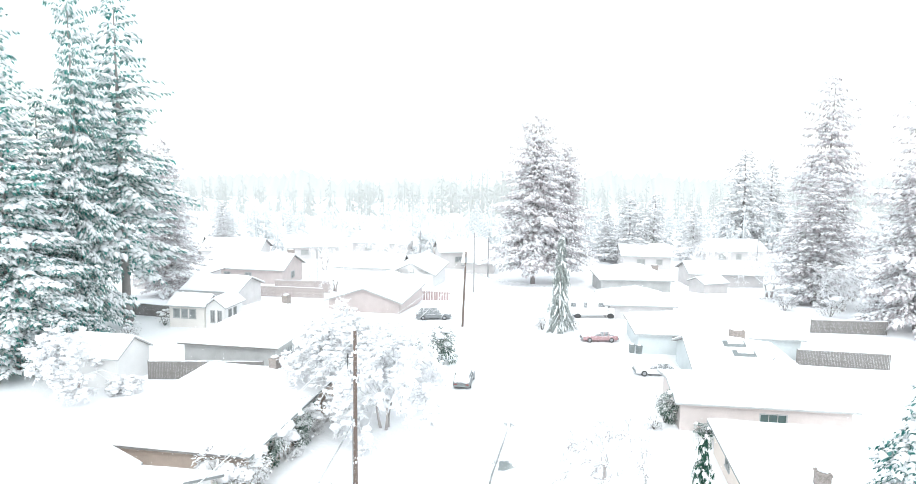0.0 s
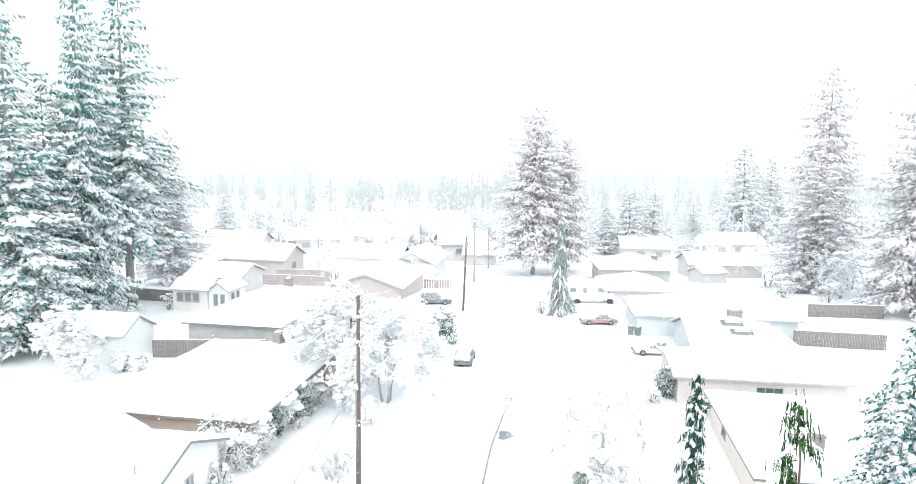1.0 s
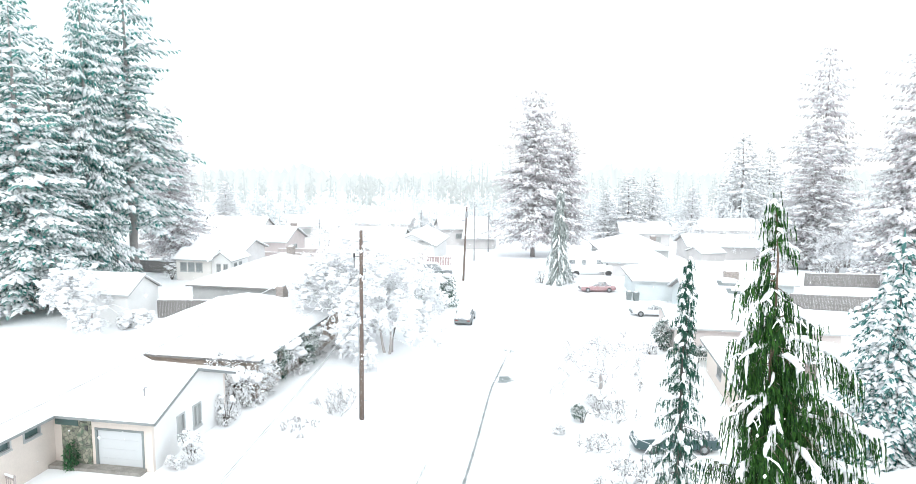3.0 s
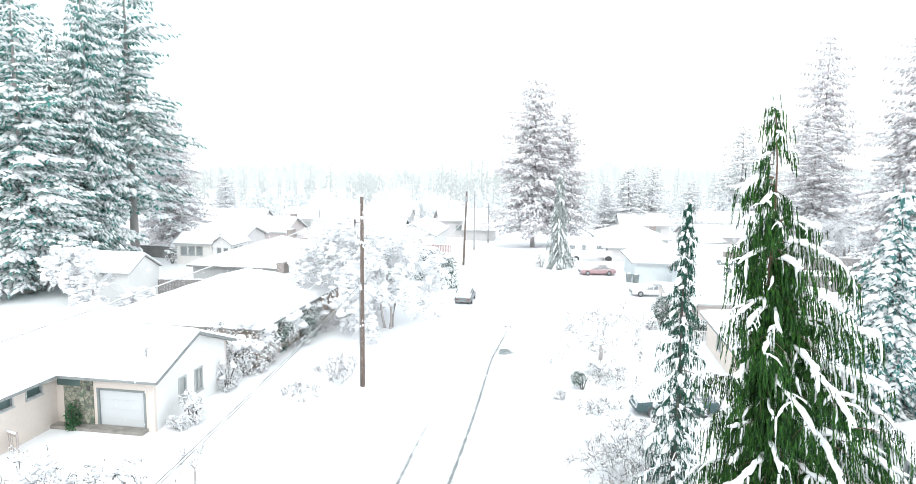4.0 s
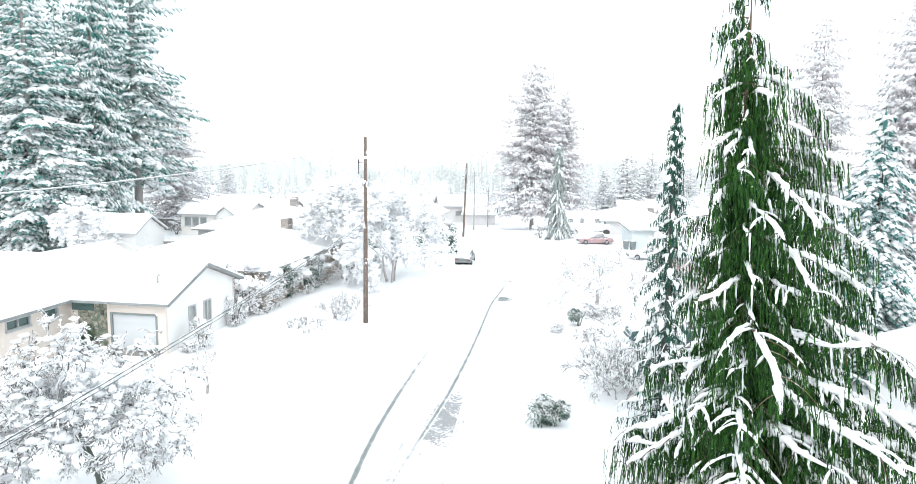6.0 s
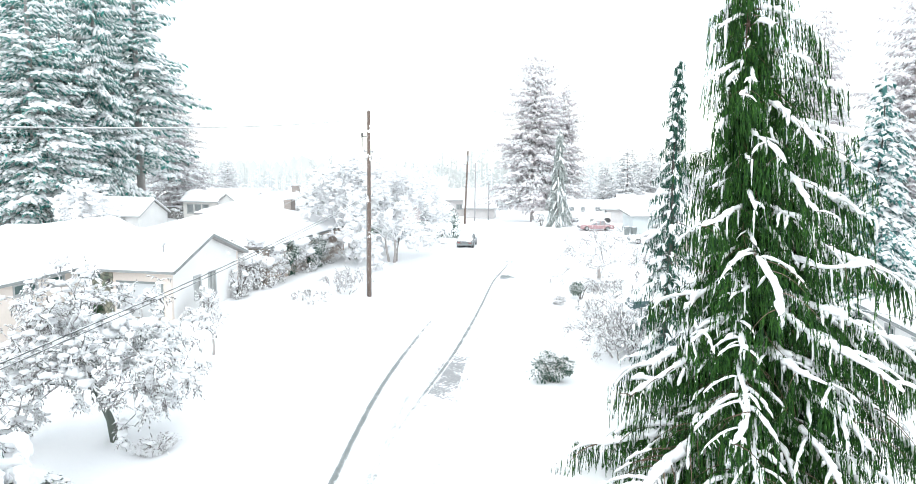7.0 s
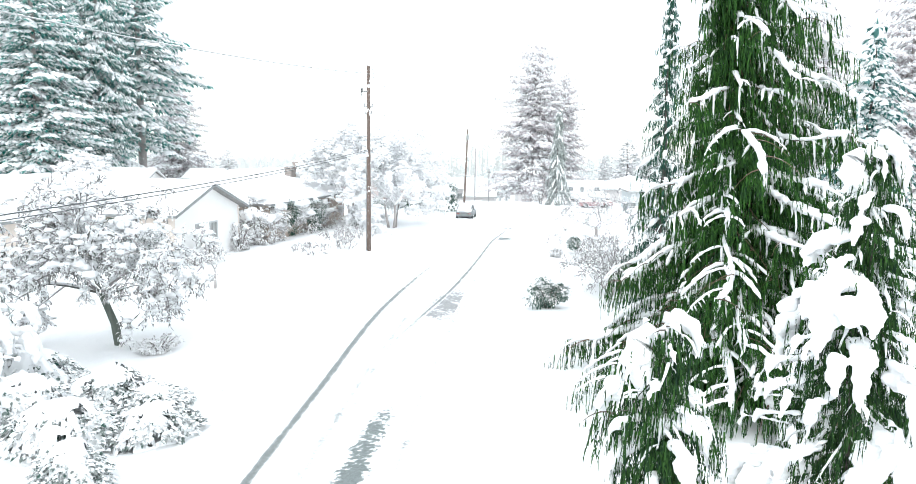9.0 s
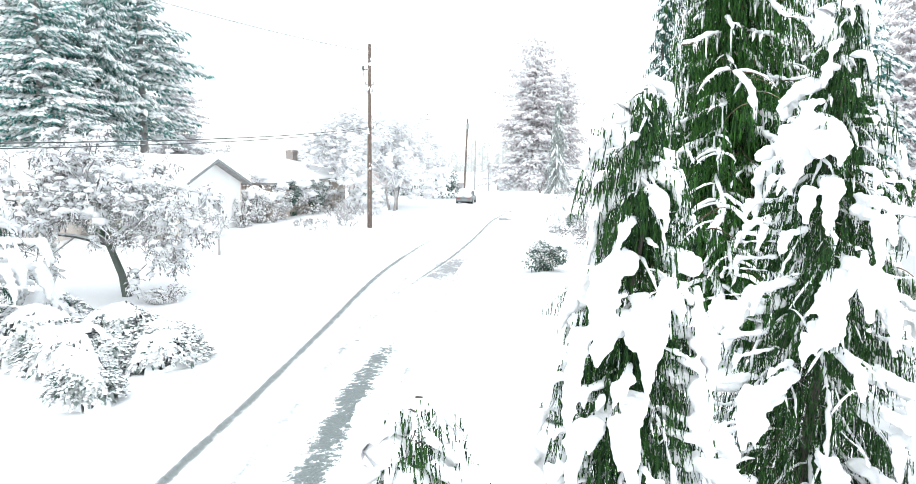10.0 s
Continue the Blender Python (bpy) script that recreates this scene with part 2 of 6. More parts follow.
def stone_material():
    """Mossy fieldstone: cells of stone with recessed joints."""
    m, nt, b, co = nodes_of("fieldstone")
    v = nt.nodes.new("ShaderNodeTexVoronoi")
    v.feature = "DISTANCE_TO_EDGE"
    v.inputs["Scale"].default_value = 4.0
    c = nt.nodes.new("ShaderNodeTexVoronoi")
    c.inputs["Scale"].default_value = 4.0
    for n in (v, c):
        nt.links.new(co.outputs["Object"], n.inputs["Vector"])
    k = mixc(nt, c.outputs["Color"], (0.16, 0.17, 0.13), (0.42, 0.40, 0.32))
    k = mixc(nt, ramp(nt, tex(nt, co, 3.0).outputs[0], 0.45, 0.65).outputs[0], k, (0.12, 0.17, 0.12))
    k = mixc(nt, ramp(nt, v.outputs["Distance"], 0.02, 0.06).outputs[0], (0.10, 0.10, 0.09), k)
    nt.links.new(k, b.inputs["Base Color"])
    b.inputs["Roughness"].default_value = 0.9
    bump(nt, b, v.outputs["Distance"], 0.6, 0.05)
    return m


M_STONE = stone_material()


def glass_material():
    m, nt, b, co = nodes_of("window_glass")
    b.inputs["Base Color"].default_value = (0.08, 0.135, 0.13, 1)
    b.inputs["Roughness"].default_value = 0.08
    b.inputs["Specular IOR Level"].default_value = 0.7
    bump(nt, b, tex(nt, co, 1.0).outputs[0], 0.1, 0.02)
    return m


M_GLASS = glass_material()
# Panes of distant houses, greyed in colour to stand in for haze.
M_GLASS_VEILED = plain("haze_paled_glass", (0.36, 0.385, 0.385), 0.3, 2.0, 0.15)
M_CURTAIN = plain("drawn_blind", (0.50, 0.51, 0.50), 0.8, 3.0, 0.1)

# ---- mesh helpers ----
UP = Vector((0, 0, 1))


class Build:
    """Collects vertices and faces of one mesh."""

    def __init__(self):
        self.v, self.f, self.w = [], [], []

    def add(self, verts, faces):
        k = len(self.v)
        self.v.extend(tuple(p) for p in verts)
        self.f.extend(tuple(i + k for i in f) for f in faces)

    def box(self, x0, x1, y0, y1, z0, z1):
        self.add([(x, y, z) for z in (z0, z1) for y in (y0, y1) for x in (x0, x1)],
                 [(0, 2, 3, 1), (4, 5, 7, 6), (0, 1, 5, 4), (1, 3, 7, 5), (3, 2, 6, 7), (2, 0, 4, 6)])

    def softbox(self, x0, x1, y0, y1, z0, z1, c=0.02):
        """A box with its upright and upper edges chamfered."""
        def ring(z, i):
            a, b, d, e = x0 + i, x1 - i, y0 + i, y1 - i
            return [(a + c, d, z), (b - c, d, z), (b, d + c, z), (b, e - c, z), (b - c, e, z), (a + c, e, z), (a, e - c, z), (a, d + c, z)]
        self.add(ring(z0, 0) + ring(z1 - c, 0) + ring(z1, c),
                 [tuple(range(7, -1, -1)), tuple(range(16, 24))] +
                 [(k * 8 + i, k * 8 + (i + 1) % 8, k * 8 + 8 + (i + 1) % 8, k * 8 + 8 + i) for k in (0, 1) for i in range(8)])

    def frond(self, b, d, length, w, droop=0.0, thick=0.45):
        side = d.cross(UP)
        if side.length < 1e-3:
            side = Vector((1, 0, 0))
        side.normalize()
        n = side.cross(d)
        m = b + d * (length * 0.45)
        tip = b + d * length - UP * droop
        self.add((b, m + side * w, m - side * w, m + n * (w * thick), m - n * (w * thick * 0.9), tip),
                 ((0, 3, 1), (0, 2, 3), (5, 1, 3), (5, 3, 2), (0, 1, 4), (0, 4, 2), (5, 4, 1), (5, 2, 4)))

    def leaf(self, b, d, length, w, turn):
        """A tiny flat hanging spray, broad above and pointed below."""
        ax, ay = math.cos(turn) * w, math.sin(turn) * w
        k = len(self.v)
        self.v += [(b.x + ax, b.y + ay, b.z), (b.x + d.x * length, b.y + d.y * length, b.z + d.z * length), (b.x - ax, b.y - ay, b.z + w * 0.4)]
        self.f.append((k, k + 1, k + 2))

    def tube(self, pts, radii, sides=5, cap=True):
        k0 = len(self.v)
        n = len(pts)
        for i, (p, r) in enumerate(zip(pts, radii)):
            d = (pts[min(i + 1, n - 1)] - pts[max(i - 1, 0)])
            d = d.normalized() if d.length > 1e-9 else UP
            s = d.cross(UP) if abs(d.z) < 0.98 else d.cross(Vector((1, 0, 0)))
            s.normalize()
            t = s.cross(d)
            for j in range(sides):
                a = 2 * math.pi * j / sides
                self.v.append(tuple(p + s * (math.cos(a) * r) + t * (math.sin(a) * r)))
        for i in range(n - 1):
            for j in range(sides):
                a, b = k0 + i * sides + j, k0 + i * sides + (j + 1) % sides
                self.f.append((a, b, b + sides, a + sides))
        if cap:
            self.f.append(tuple(range(k0 + sides - 1, k0 - 1, -1)))
            self.f.append(tuple(range(k0 + (n - 1) * sides, k0 + n * sides)))

    def blob(self, c, rx, ry, rz, rng, rough=0.18):
        """A soft uneven lump: a squashed ball of 26 points."""
        rings, seg = 4, 7
        vs = [(c[0], c[1], c[2] + rz)]
        for i in range(1, rings):
            ph = math.pi * i / rings
            for j in range(seg):
                a = 2 * math.pi * j / seg + i * 0.4
                k = 1 + rng.uniform(-rough, rough)
                vs.append((c[0] + rx * k * math.sin(ph) * math.cos(a), c[1] + ry * k * math.sin(ph) * math.sin(a), c[2] + rz * k * math.cos(ph)))
        vs.append((c[0], c[1], c[2] - rz))
        fs = [(0, 1 + j, 1 + (j + 1) % seg) for j in range(seg)]
        for i in range(rings - 2):
            for j in range(seg):
                a, b = 1 + i * seg + j, 1 + i * seg + (j + 1) % seg
                fs.append((a, a + seg, b + seg, b))
        last = len(vs) - 1
        k = 1 + (rings - 2) * seg
        fs += [(last, k + (j + 1) % seg, k + j) for j in range(seg)]
        self.add(vs, fs)

    def mesh(self, name, smooth=False):
        me = bpy.data.meshes.new(name)
        me.from_pydata(self.v, [], self.f)
        if smooth:
            me.polygons.foreach_set("use_smooth", [True] * len(me.polygons))
        if self.w:
            a = me.attributes.new("bare", "FLOAT", "POINT")
            a.data.foreach_set("value", self.w)
        me.update()
        return me


def part(name, b, material, parent, label="", smooth=False, at=None):
    """Links the mesh of a Build as one object under a thing or a part."""
    me = b.mesh(name, smooth) if isinstance(b, Build) else b
    if isinstance(b, Build):
        me.materials.append(material)
    ob = new(name, me)
    ob.parent = parent
    if at is not None:
        ob.matrix_basis = at
    if label:
        tagged(ob, label)
    return ob


def thing(name, m, label, category, group="", kind=""):
    ob = new(name)
    ob.empty_display_size = 0.3
    p = m.translation
    if p.y > 100:
        x, y, z, k = settle(p.x, p.y)
        m = Matrix.Translation((x, y, z)) @ Matrix.Scale(k, 4) @ Matrix.Translation(-p) @ m
    ob.matrix_basis = m
    return tagged(ob, label, category, group, kind)


def single(name, b, material, label, category, m=None, kind="", smooth=False, group=""):
    """A thing of one mesh."""
    ob = part(name, b, material, None, "", smooth)
    if m is not None:
        ob.matrix_basis = m
    return tagged(ob, label, category, group, kind)


def smoothstep(a, b, x):
    t = min(1, max(0, (x - a) / (b - a)))
    return t * t * (3 - 2 * t)


# ---- ground: one snow sheet to the horizon, the road a shallow trough in it ----
def road_mid(y):
    return -2.9 + 0.128 * (y - 6) if y < 60 else 4.01 + 0.075 * (y - 60)


def fall(y):
    """The land drops away beyond the end of the street and levels out in the valley."""
    if y < 160:
        return -0.10 * max(0.0, y - 100)
    return -6.0 - 0.03 * (y - 160) if y < 700 else -22.2 - 0.004 * (y - 700)


def settle(x, y):
    """A spot sighted on the level, slid along its line of sight from the first viewpoint down to the falling land: x, y, z and growth."""
    if y <= 100:
        return x, y, 0.0, 1.0
    k = 1.0
    for _ in range(60):
        k = 0.5 * k + 0.5 * (23.3 - fall(3 + k * (y - 3))) / 23.3
    return -0.3 + k * (x + 0.3), 3 + k * (y - 3), 23.3 * (1 - k), k


def ground_z(x, y):
    k = abs(x - road_mid(y))
    trough = -0.10 * (1 - smoothstep(2.9, 4.3, k)) if -30 < y < 140 else 0.0
    berm = 0.07 * math.exp(-((k - 4.1) / 0.5) ** 2) if -30 < y < 130 else 0.0
    lawn = smoothstep(3.5, 6.0, k)
    n = noise.noise(Vector((x * 0.13, y * 0.13, 3.1))) * 0.10 + noise.noise(Vector((x * 0.5, y * 0.5, 7.7))) * 0.035
    far = smoothstep(220, 420, math.hypot(x, y - 60))
    return fall(y) + trough + berm + n * lawn * (1 - far) + noise.noise(Vector((x * 0.9, y * 0.25, 1.3))) * 0.012 * (1 - lawn)


def axis(dense0, dense1, step, mid0, mid1, step2, far):
    a = list(np.arange(dense0, dense1, step))
    lo, hi = list(np.arange(mid0, dense0, step2)), list(np.arange(dense1, mid1 + 0.1, step2))
    out = [60, 140, 300, 700, 1500, far]
    return [mid0 - d for d in reversed(out)] + lo + a + hi + [mid1 + d for d in out]


def make_ground():
    xs, ys = axis(-16, 13, 0.5, -70, 80, 2.5, 3000), axis(-6, 62, 0.5, -40, 190, 2.5, 3500)
    b = Build()
    b.v = [(x, y, ground_z(x, y)) for y in ys for x in xs]
    nx = len(xs)
    b.f = [(j * nx + i, j * nx + i + 1, (j + 1) * nx + i + 1, (j + 1) * nx + i) for j in range(len(ys) - 1) for i in range(nx - 1)]
    single("ground", b, M_SNOW, "deep fresh white snow over lawns and street", "snow ground", kind="structure", smooth=True)


make_ground()


def rut(points, width, strength, label, lift=0.035, material=None):
    """A worn wheel rut along a gently bent line of (x, y), laid just over the snow."""
    b, rows, cols = Build(), [], 7
    pts = [Vector((x, y)) for x, y in points]
    line = []
    for i in range(len(pts) - 1):
        p0, p1, p2, p3 = pts[max(i - 1, 0)], pts[i], pts[i + 1], pts[min(i + 2, len(pts) - 1)]
        n = max(2, int((p2 - p1).length / 0.35))
        for k in range(n):
            t = k / n
            line.append(0.5 * ((2 * p1) + (p2 - p0) * t + (2 * p0 - 5 * p1 + 4 * p2 - p3) * t * t + (3 * p1 - p0 - 3 * p2 + p3) * t ** 3))
    line.append(pts[-1])
    for i, p in enumerate(line):
        d = (line[min(i + 1, len(line) - 1)] - line[max(i - 1, 0)]).normalized()
        s = Vector((d.y, -d.x))
        end = min(1, i / 6, (len(line) - 1 - i) / 6)
        for c in range(cols):
            u = (c / (cols - 1) - 0.5) * 2
            q = p + s * (u * width * 0.5)
            b.v.append((q.x, q.y, ground_z(q.x, q.y) + 0.004 + lift * (1 - u * u)))
            k = strength(i / len(line)) if callable(strength) else strength
            b.w.append((1 - abs(u) ** 1.6) * k * end)
    for i in range(len(line) - 1):
        for c in range(cols - 1):
            a = i * cols + c
            b.f.append((a, a + 1, a + cols + 1, a + cols))
    return single("tyre_track", b, material or M_SLUSH, label, "tyre track", kind="structure", smooth=True)


rut([(-5.05, 1.0), (-4.88, 5.9), (-4.62, 9.5), (-4.27, 15.0), (-3.72, 24.5), (-2.65, 33.0), (-1.2, 42), (0.6, 52), (2.2, 64), (3.0, 78)], 0.36,
    lambda u: 1.0 - 0.75 * smoothstep(0.30, 0.62, u), "grey wheel rut worn through street snow")
rut([(-3.1, 14.5), (-2.75, 19.5), (-2.0, 23.7), (-0.6, 30.6), (0.9, 40), (2.3, 50), (3.1, 54), (4.6, 62), (5.5, 72)], 0.33,
    lambda u: 0.55 + 0.35 * smoothstep(0.10, 0.24, u) - 0.6 * smoothstep(0.68, 0.9, u), "narrow grey wheel rut in street snow")
rut([(-2.75, 0.5), (-2.65, 5.9), (-2.5, 9.8), (-2.2, 13.8), (-2.05, 15.2)], 0.85, lambda u: 0.98 - 0.45 * smoothstep(0.6, 1.0, u), "broad slushy wheel rut in street snow", 0.035, M_SLUSH_BROAD)
rut([(-3.9, 4.0), (-3.3, 14.0), (-2.3, 26.0)], 0.5, 0.58, "faint wheel rut in street snow", 0.022)
rut([(-1.7, 8.0), (-1.2, 16.0), (0.2, 30.0), (2.2, 46.0), (4.0, 62.0)], 0.5, 0.5, "faint wheel rut in street snow", 0.02)


def patch(cx, cy, rx, ry, turn, strength, material, label):
    b = Build()
    rings, seg = 7, 28
    for i in range(rings + 1):
        for j in range(seg):
            a = 2 * math.pi * j / seg
            u = i / rings
            x, y = rx * u * math.cos(a), ry * u * math.sin(a)
            q = (cx + x * math.cos(turn) - y * math.sin(turn), cy + x * math.sin(turn) + y * math.cos(turn))
            b.v.append((q[0], q[1], ground_z(*q) + 0.02))
            b.w.append((1 - u ** 2.2) * strength)
    for i in range(rings):
        for j in range(seg):
            a, c = i * seg + j, i * seg + (j + 1) % seg
            b.f.append((a, c, c + seg, a + seg))
    return single("slush_patch", b, material, label, "slush", kind="structure", smooth=True)


patch(-0.75, 27.2, 1.0, 4.3, radians(-9), 0.92, M_SLUSH_THIN, "grey slushy puddle in street snow")
patch(3.35, 52.8, 1.15, 1.25, 0, 1.0, M_SLUSH_BROAD, "dark slush splash in street snow")
patch(4.3, 60.6, 0.8, 0.9, 0.3, 0.8, M_SLUSH_BROAD, "small dark slush splash in street snow")


# ---- houses ----
def wall_panel(b, length, height, openings, place):
    """One wall of 0.2 m with real openings (u0, u1, z0, z1) through it; place maps (u, depth, z) to the house's own axes."""
    us = sorted({0.0, length, *[o[0] for o in openings], *[o[1] for o in openings]})
    zs = sorted({-0.3, height, *[o[2] for o in openings], *[o[3] for o in openings]})
    nu, nz = len(us) - 1, len(zs) - 1
    solid = {(i, k) for i in range(nu) for k in range(nz)
             if not any(o[0] < (us[i] + us[i + 1]) / 2 < o[1] and o[2] < (zs[k] + zs[k + 1]) / 2 < o[3] for o in openings)}
    base = len(b.v)
    b.v.extend(place(u, d, z) for d in (0, 0.2) for z in zs for u in us)
    at = lambda i, k, d: base + d * (nu + 1) * (nz + 1) + k * (nu + 1) + i
    for i, k in solid:
        b.f.append((at(i, k, 0), at(i + 1, k, 0), at(i + 1, k + 1, 0), at(i, k + 1, 0)))
        b.f.append((at(i, k + 1, 1), at(i + 1, k + 1, 1), at(i + 1, k, 1), at(i, k, 1)))
        for di, dk, p, q in ((-1, 0, (0, 0), (0, 1)), (1, 0, (1, 1), (1, 0)), (0, -1, (1, 0), (0, 0)), (0, 1, (0, 1), (1, 1))):
            if (i + di, k + dk) not in solid:
                b.f.append((at(i + p[0], k + p[1], 0), at(i + q[0], k + q[1], 0), at(i + q[0], k + q[1], 1), at(i + p[0], k + p[1], 1)))


def pbox(b, place, u0, u1, d0, d1, z0, z1):
    b.add([place(u, d, z) for z in (z0, z1) for d in (d0, d1) for u in (u0, u1)],
          [(0, 2, 3, 1), (4, 5, 7, 6), (0, 1, 5, 4), (1, 3, 7, 5), (3, 2, 6, 7), (2, 0, 4, 6)])


def window(parent, place, o, pane=None, trim=None, mull=1):
    """A window in an opening: proud frame, mullions, sill and a pane."""
    u0, u1, z0, z1 = o
    b = Build()
    for a in ((u0 - 0.06, u1 + 0.06, z1 - 0.03, z1 + 0.07), (u0 - 0.06, u1 + 0.06, z0 - 0.07, z0 + 0.03), (u0 - 0.06, u0 + 0.04, z0 + 0.03, z1 - 0.03), (u1 - 0.04, u1 + 0.06, z0 + 0.03, z1 - 0.03)):
        pbox(b, place, a[0], a[1], -0.035, 0.1, a[2], a[3])
    for i in range(mull):
        u = u0 + (u1 - u0) * (i + 1) / (mull + 1)
        pbox(b, place, u - 0.025, u + 0.025, 0.0, 0.09, z0 + 0.03, z1 - 0.03)
    fr = part("window", b, trim or M_TRIM, parent)
    b = Build()
    pbox(b, place, u0, u1, 0.10, 0.13, z0, z1)
    part("pane", b, pane or M_GLASS, fr)
    b = Build()
    pbox(b, place, u0 - 0.08, u1 + 0.08, -0.09, -0.036, z0 - 0.12, z0 - 0.04)
    part("sill", b, trim or M_TRIM, fr)


def roof_height(x, y, L, W, ov, eave, ridge, kind):
    s = (ridge - eave) / (W / 2 + ov)
    d = W / 2 + ov - abs(y)
    if kind == "hip":
        d = min(d, L / 2 + ov - abs(x))
    if kind == "half":
        d = min(d, L / 2 + ov - x)
    return eave + s * d


def house(label, cx, cy, rot, L, W, eave, ridge, kind="gable", wall=None, walls=None, windows=(), doors=(), chimneys=(), ov=0.5, snow=0.24, seed=1, fascia=None, name="house", vents=(), step=0.7, category="house"):
    """A house with its ridge along its own x. windows: (side, u, z, width, height, pane, mullions); doors: (side, u, width, height, material)."""
    rng = random.Random(seed)
    h = thing(name, pose(cx, cy, 0, 0, 0, rot), label, category)
    # From 60 m on the fascia colour has the haze painted in.
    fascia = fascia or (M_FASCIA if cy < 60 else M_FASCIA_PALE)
    s = (ridge - eave) / (W / 2 + ov)
    top = eave + s * ov - 0.16
    hl, hw = L / 2, W / 2
    places = {
        "front": (L, lambda u, d, z: (-hl + u, -hw + d, z)), "back": (L, lambda u, d, z: (hl - u, hw - d, z)),
        "right": (W - 0.4, lambda u, d, z: (hl - d, -hw + 0.2 + u, z)), "left": (W - 0.4, lambda u, d, z: (-hl + d, hw - 0.2 - u, z))}
    for side, (length, place) in places.items():
        b = Build()
        ops = [(u, u + w, z, z + hh) for sd, u, z, w, hh, *_ in windows if sd == side] + [(u, u + w, 0.0, hh) for sd, u, w, hh, _ in doors if sd == side]
        wall_panel(b, length, top, ops, place)
        if (kind == "gable" and side in ("left", "right")) or (kind == "half" and side == "left"):
            z1 = ridge - 0.17
            g = Build()
            v = [place(u, d, z) for d in (0, 0.2) for u, z in ((-0.2, top + 0.001), (length + 0.2, top + 0.001), (length / 2, z1))]
            g.add(v, [(0, 1, 2), (5, 4, 3), (0, 3, 4, 1), (1, 4, 5, 2), (2, 5, 3, 0)])
            part("gable_wall", g, (walls or {}).get(side, wall), h)
        part("wall", b, (walls or {}).get(side, wall), h)
        for sd, u, z, w, hh, pane, mull in windows:
            if sd == side:
                # Past 80 m clear glass gives way to the haze-greyed pane.
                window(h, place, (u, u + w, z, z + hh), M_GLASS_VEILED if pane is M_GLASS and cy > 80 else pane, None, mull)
        for sd, u, w, hh, material in doors:
            if sd == side:
                b = Build()
                for a in ((u - 0.1, u + 0.02, 0, hh), (u + w - 0.02, u + w + 0.1, 0, hh), (u - 0.1, u + w + 0.1, hh - 0.02, hh + 0.1)):
                    pbox(b, place, a[0], a[1], -0.03, 0.1, a[2], a[3])
                fr = part("door_frame", b, M_DARKTRIM, h)
                n = 4 if w > 2 else 1
                for i in range(n):
                    b = Build()
                    pbox(b, place, u, u + w, 0.09, 0.13, hh * i / n + 0.003, hh * (i + 1) / n - 0.003)
                    part("door_panel", b, material, fr)
    # roof deck with its thickness and fascia
    x1, y1 = hl + ov, hw + ov
    rx = max(x1 - (y1 if kind == "hip" else 0), 0.01)
    rr = x1 - y1 if kind == "half" else rx
    b = Build()
    tops = [(-x1, -y1, eave), (x1, -y1, eave), (x1, y1, eave), (-x1, y1, eave), (-rx, 0, ridge), (rr, 0, ridge)]
    b.add(tops + [(x, y, z - 0.14) for x, y, z in tops],
          [(0, 1, 5, 4), (2, 3, 4, 5), (1, 2, 5), (3, 0, 4), (7, 6, 10, 11), (9, 8, 11, 10), (8, 7, 11), (6, 9, 10),
           (0, 6, 7, 1), (1, 7, 8, 2), (2, 8, 9, 3), (3, 9, 6, 0)] if kind == "hip" else
          [(0, 1, 5, 4), (2, 3, 4, 5), (1, 2, 5), (7, 6, 10, 11), (9, 8, 11, 10), (8, 7, 11),
           (0, 6, 7, 1), (1, 7, 8, 2), (2, 8, 9, 3), (3, 9, 10, 4), (4, 10, 6, 0)] if kind == "half" else
          [(0, 1, 5, 4), (2, 3, 4, 5), (7, 6, 10, 11), (9, 8, 11, 10), (0, 6, 7, 1), (2, 8, 9, 3),
           (1, 7, 11, 5), (5, 11, 8, 2), (3, 9, 10, 4), (4, 10, 6, 0)])
    part("roof", b, M_ROOF, h)
    for sy in (-1, 1):
        b = Build()
        b.box(-x1, x1, sy * y1 - 0.02 + (0.022 if sy > 0 else -0.022), sy * y1 + 0.02 + (0.022 if sy > 0 else -0.022), eave - 0.15, eave - 0.005)
        part("fascia", b, fascia or M_FASCIA, h)
    if kind != "hip":
        for sx in (-1, 1) if kind == "gable" else (-1,):
            b = Build()
            xa, xb = sorted((sx * (x1 + 0.003), sx * (x1 + 0.045)))
            for sy in (-1, 1):
                p = [(0, ridge - 0.005), (sy * y1, eave - 0.005), (sy * y1, eave - 0.16), (0, ridge - 0.16)]
                b.add([(x, y, z) for x in (xa, xb) for y, z in p], [(0, 1, 2, 3), (7, 6, 5, 4), (0, 4, 5, 1), (1, 5, 6, 2), (2, 6, 7, 3), (3, 7, 4, 0)])
            part("barge_board", b, fascia or M_FASCIA, h)
    # the snow on the roof: a thick soft blanket
    sx0, sy0 = x1 + 0.04, y1 + 0.06
    nx, ny = max(8, int(2 * sx0 / step)), max(8, 2 * int(sy0 / step))
    def spread(n, half):
        t = np.linspace(-1, 1, n + 1)
        t = np.concatenate([[-1, -1 + 0.10 / half], t[1:-1], [1 - 0.10 / half, 1]])
        return t * half
    gx, gy = spread(nx, sx0), spread(ny, sy0)
    if kind == "gable":
        gx = np.array(sorted(gx))
    b = Build()
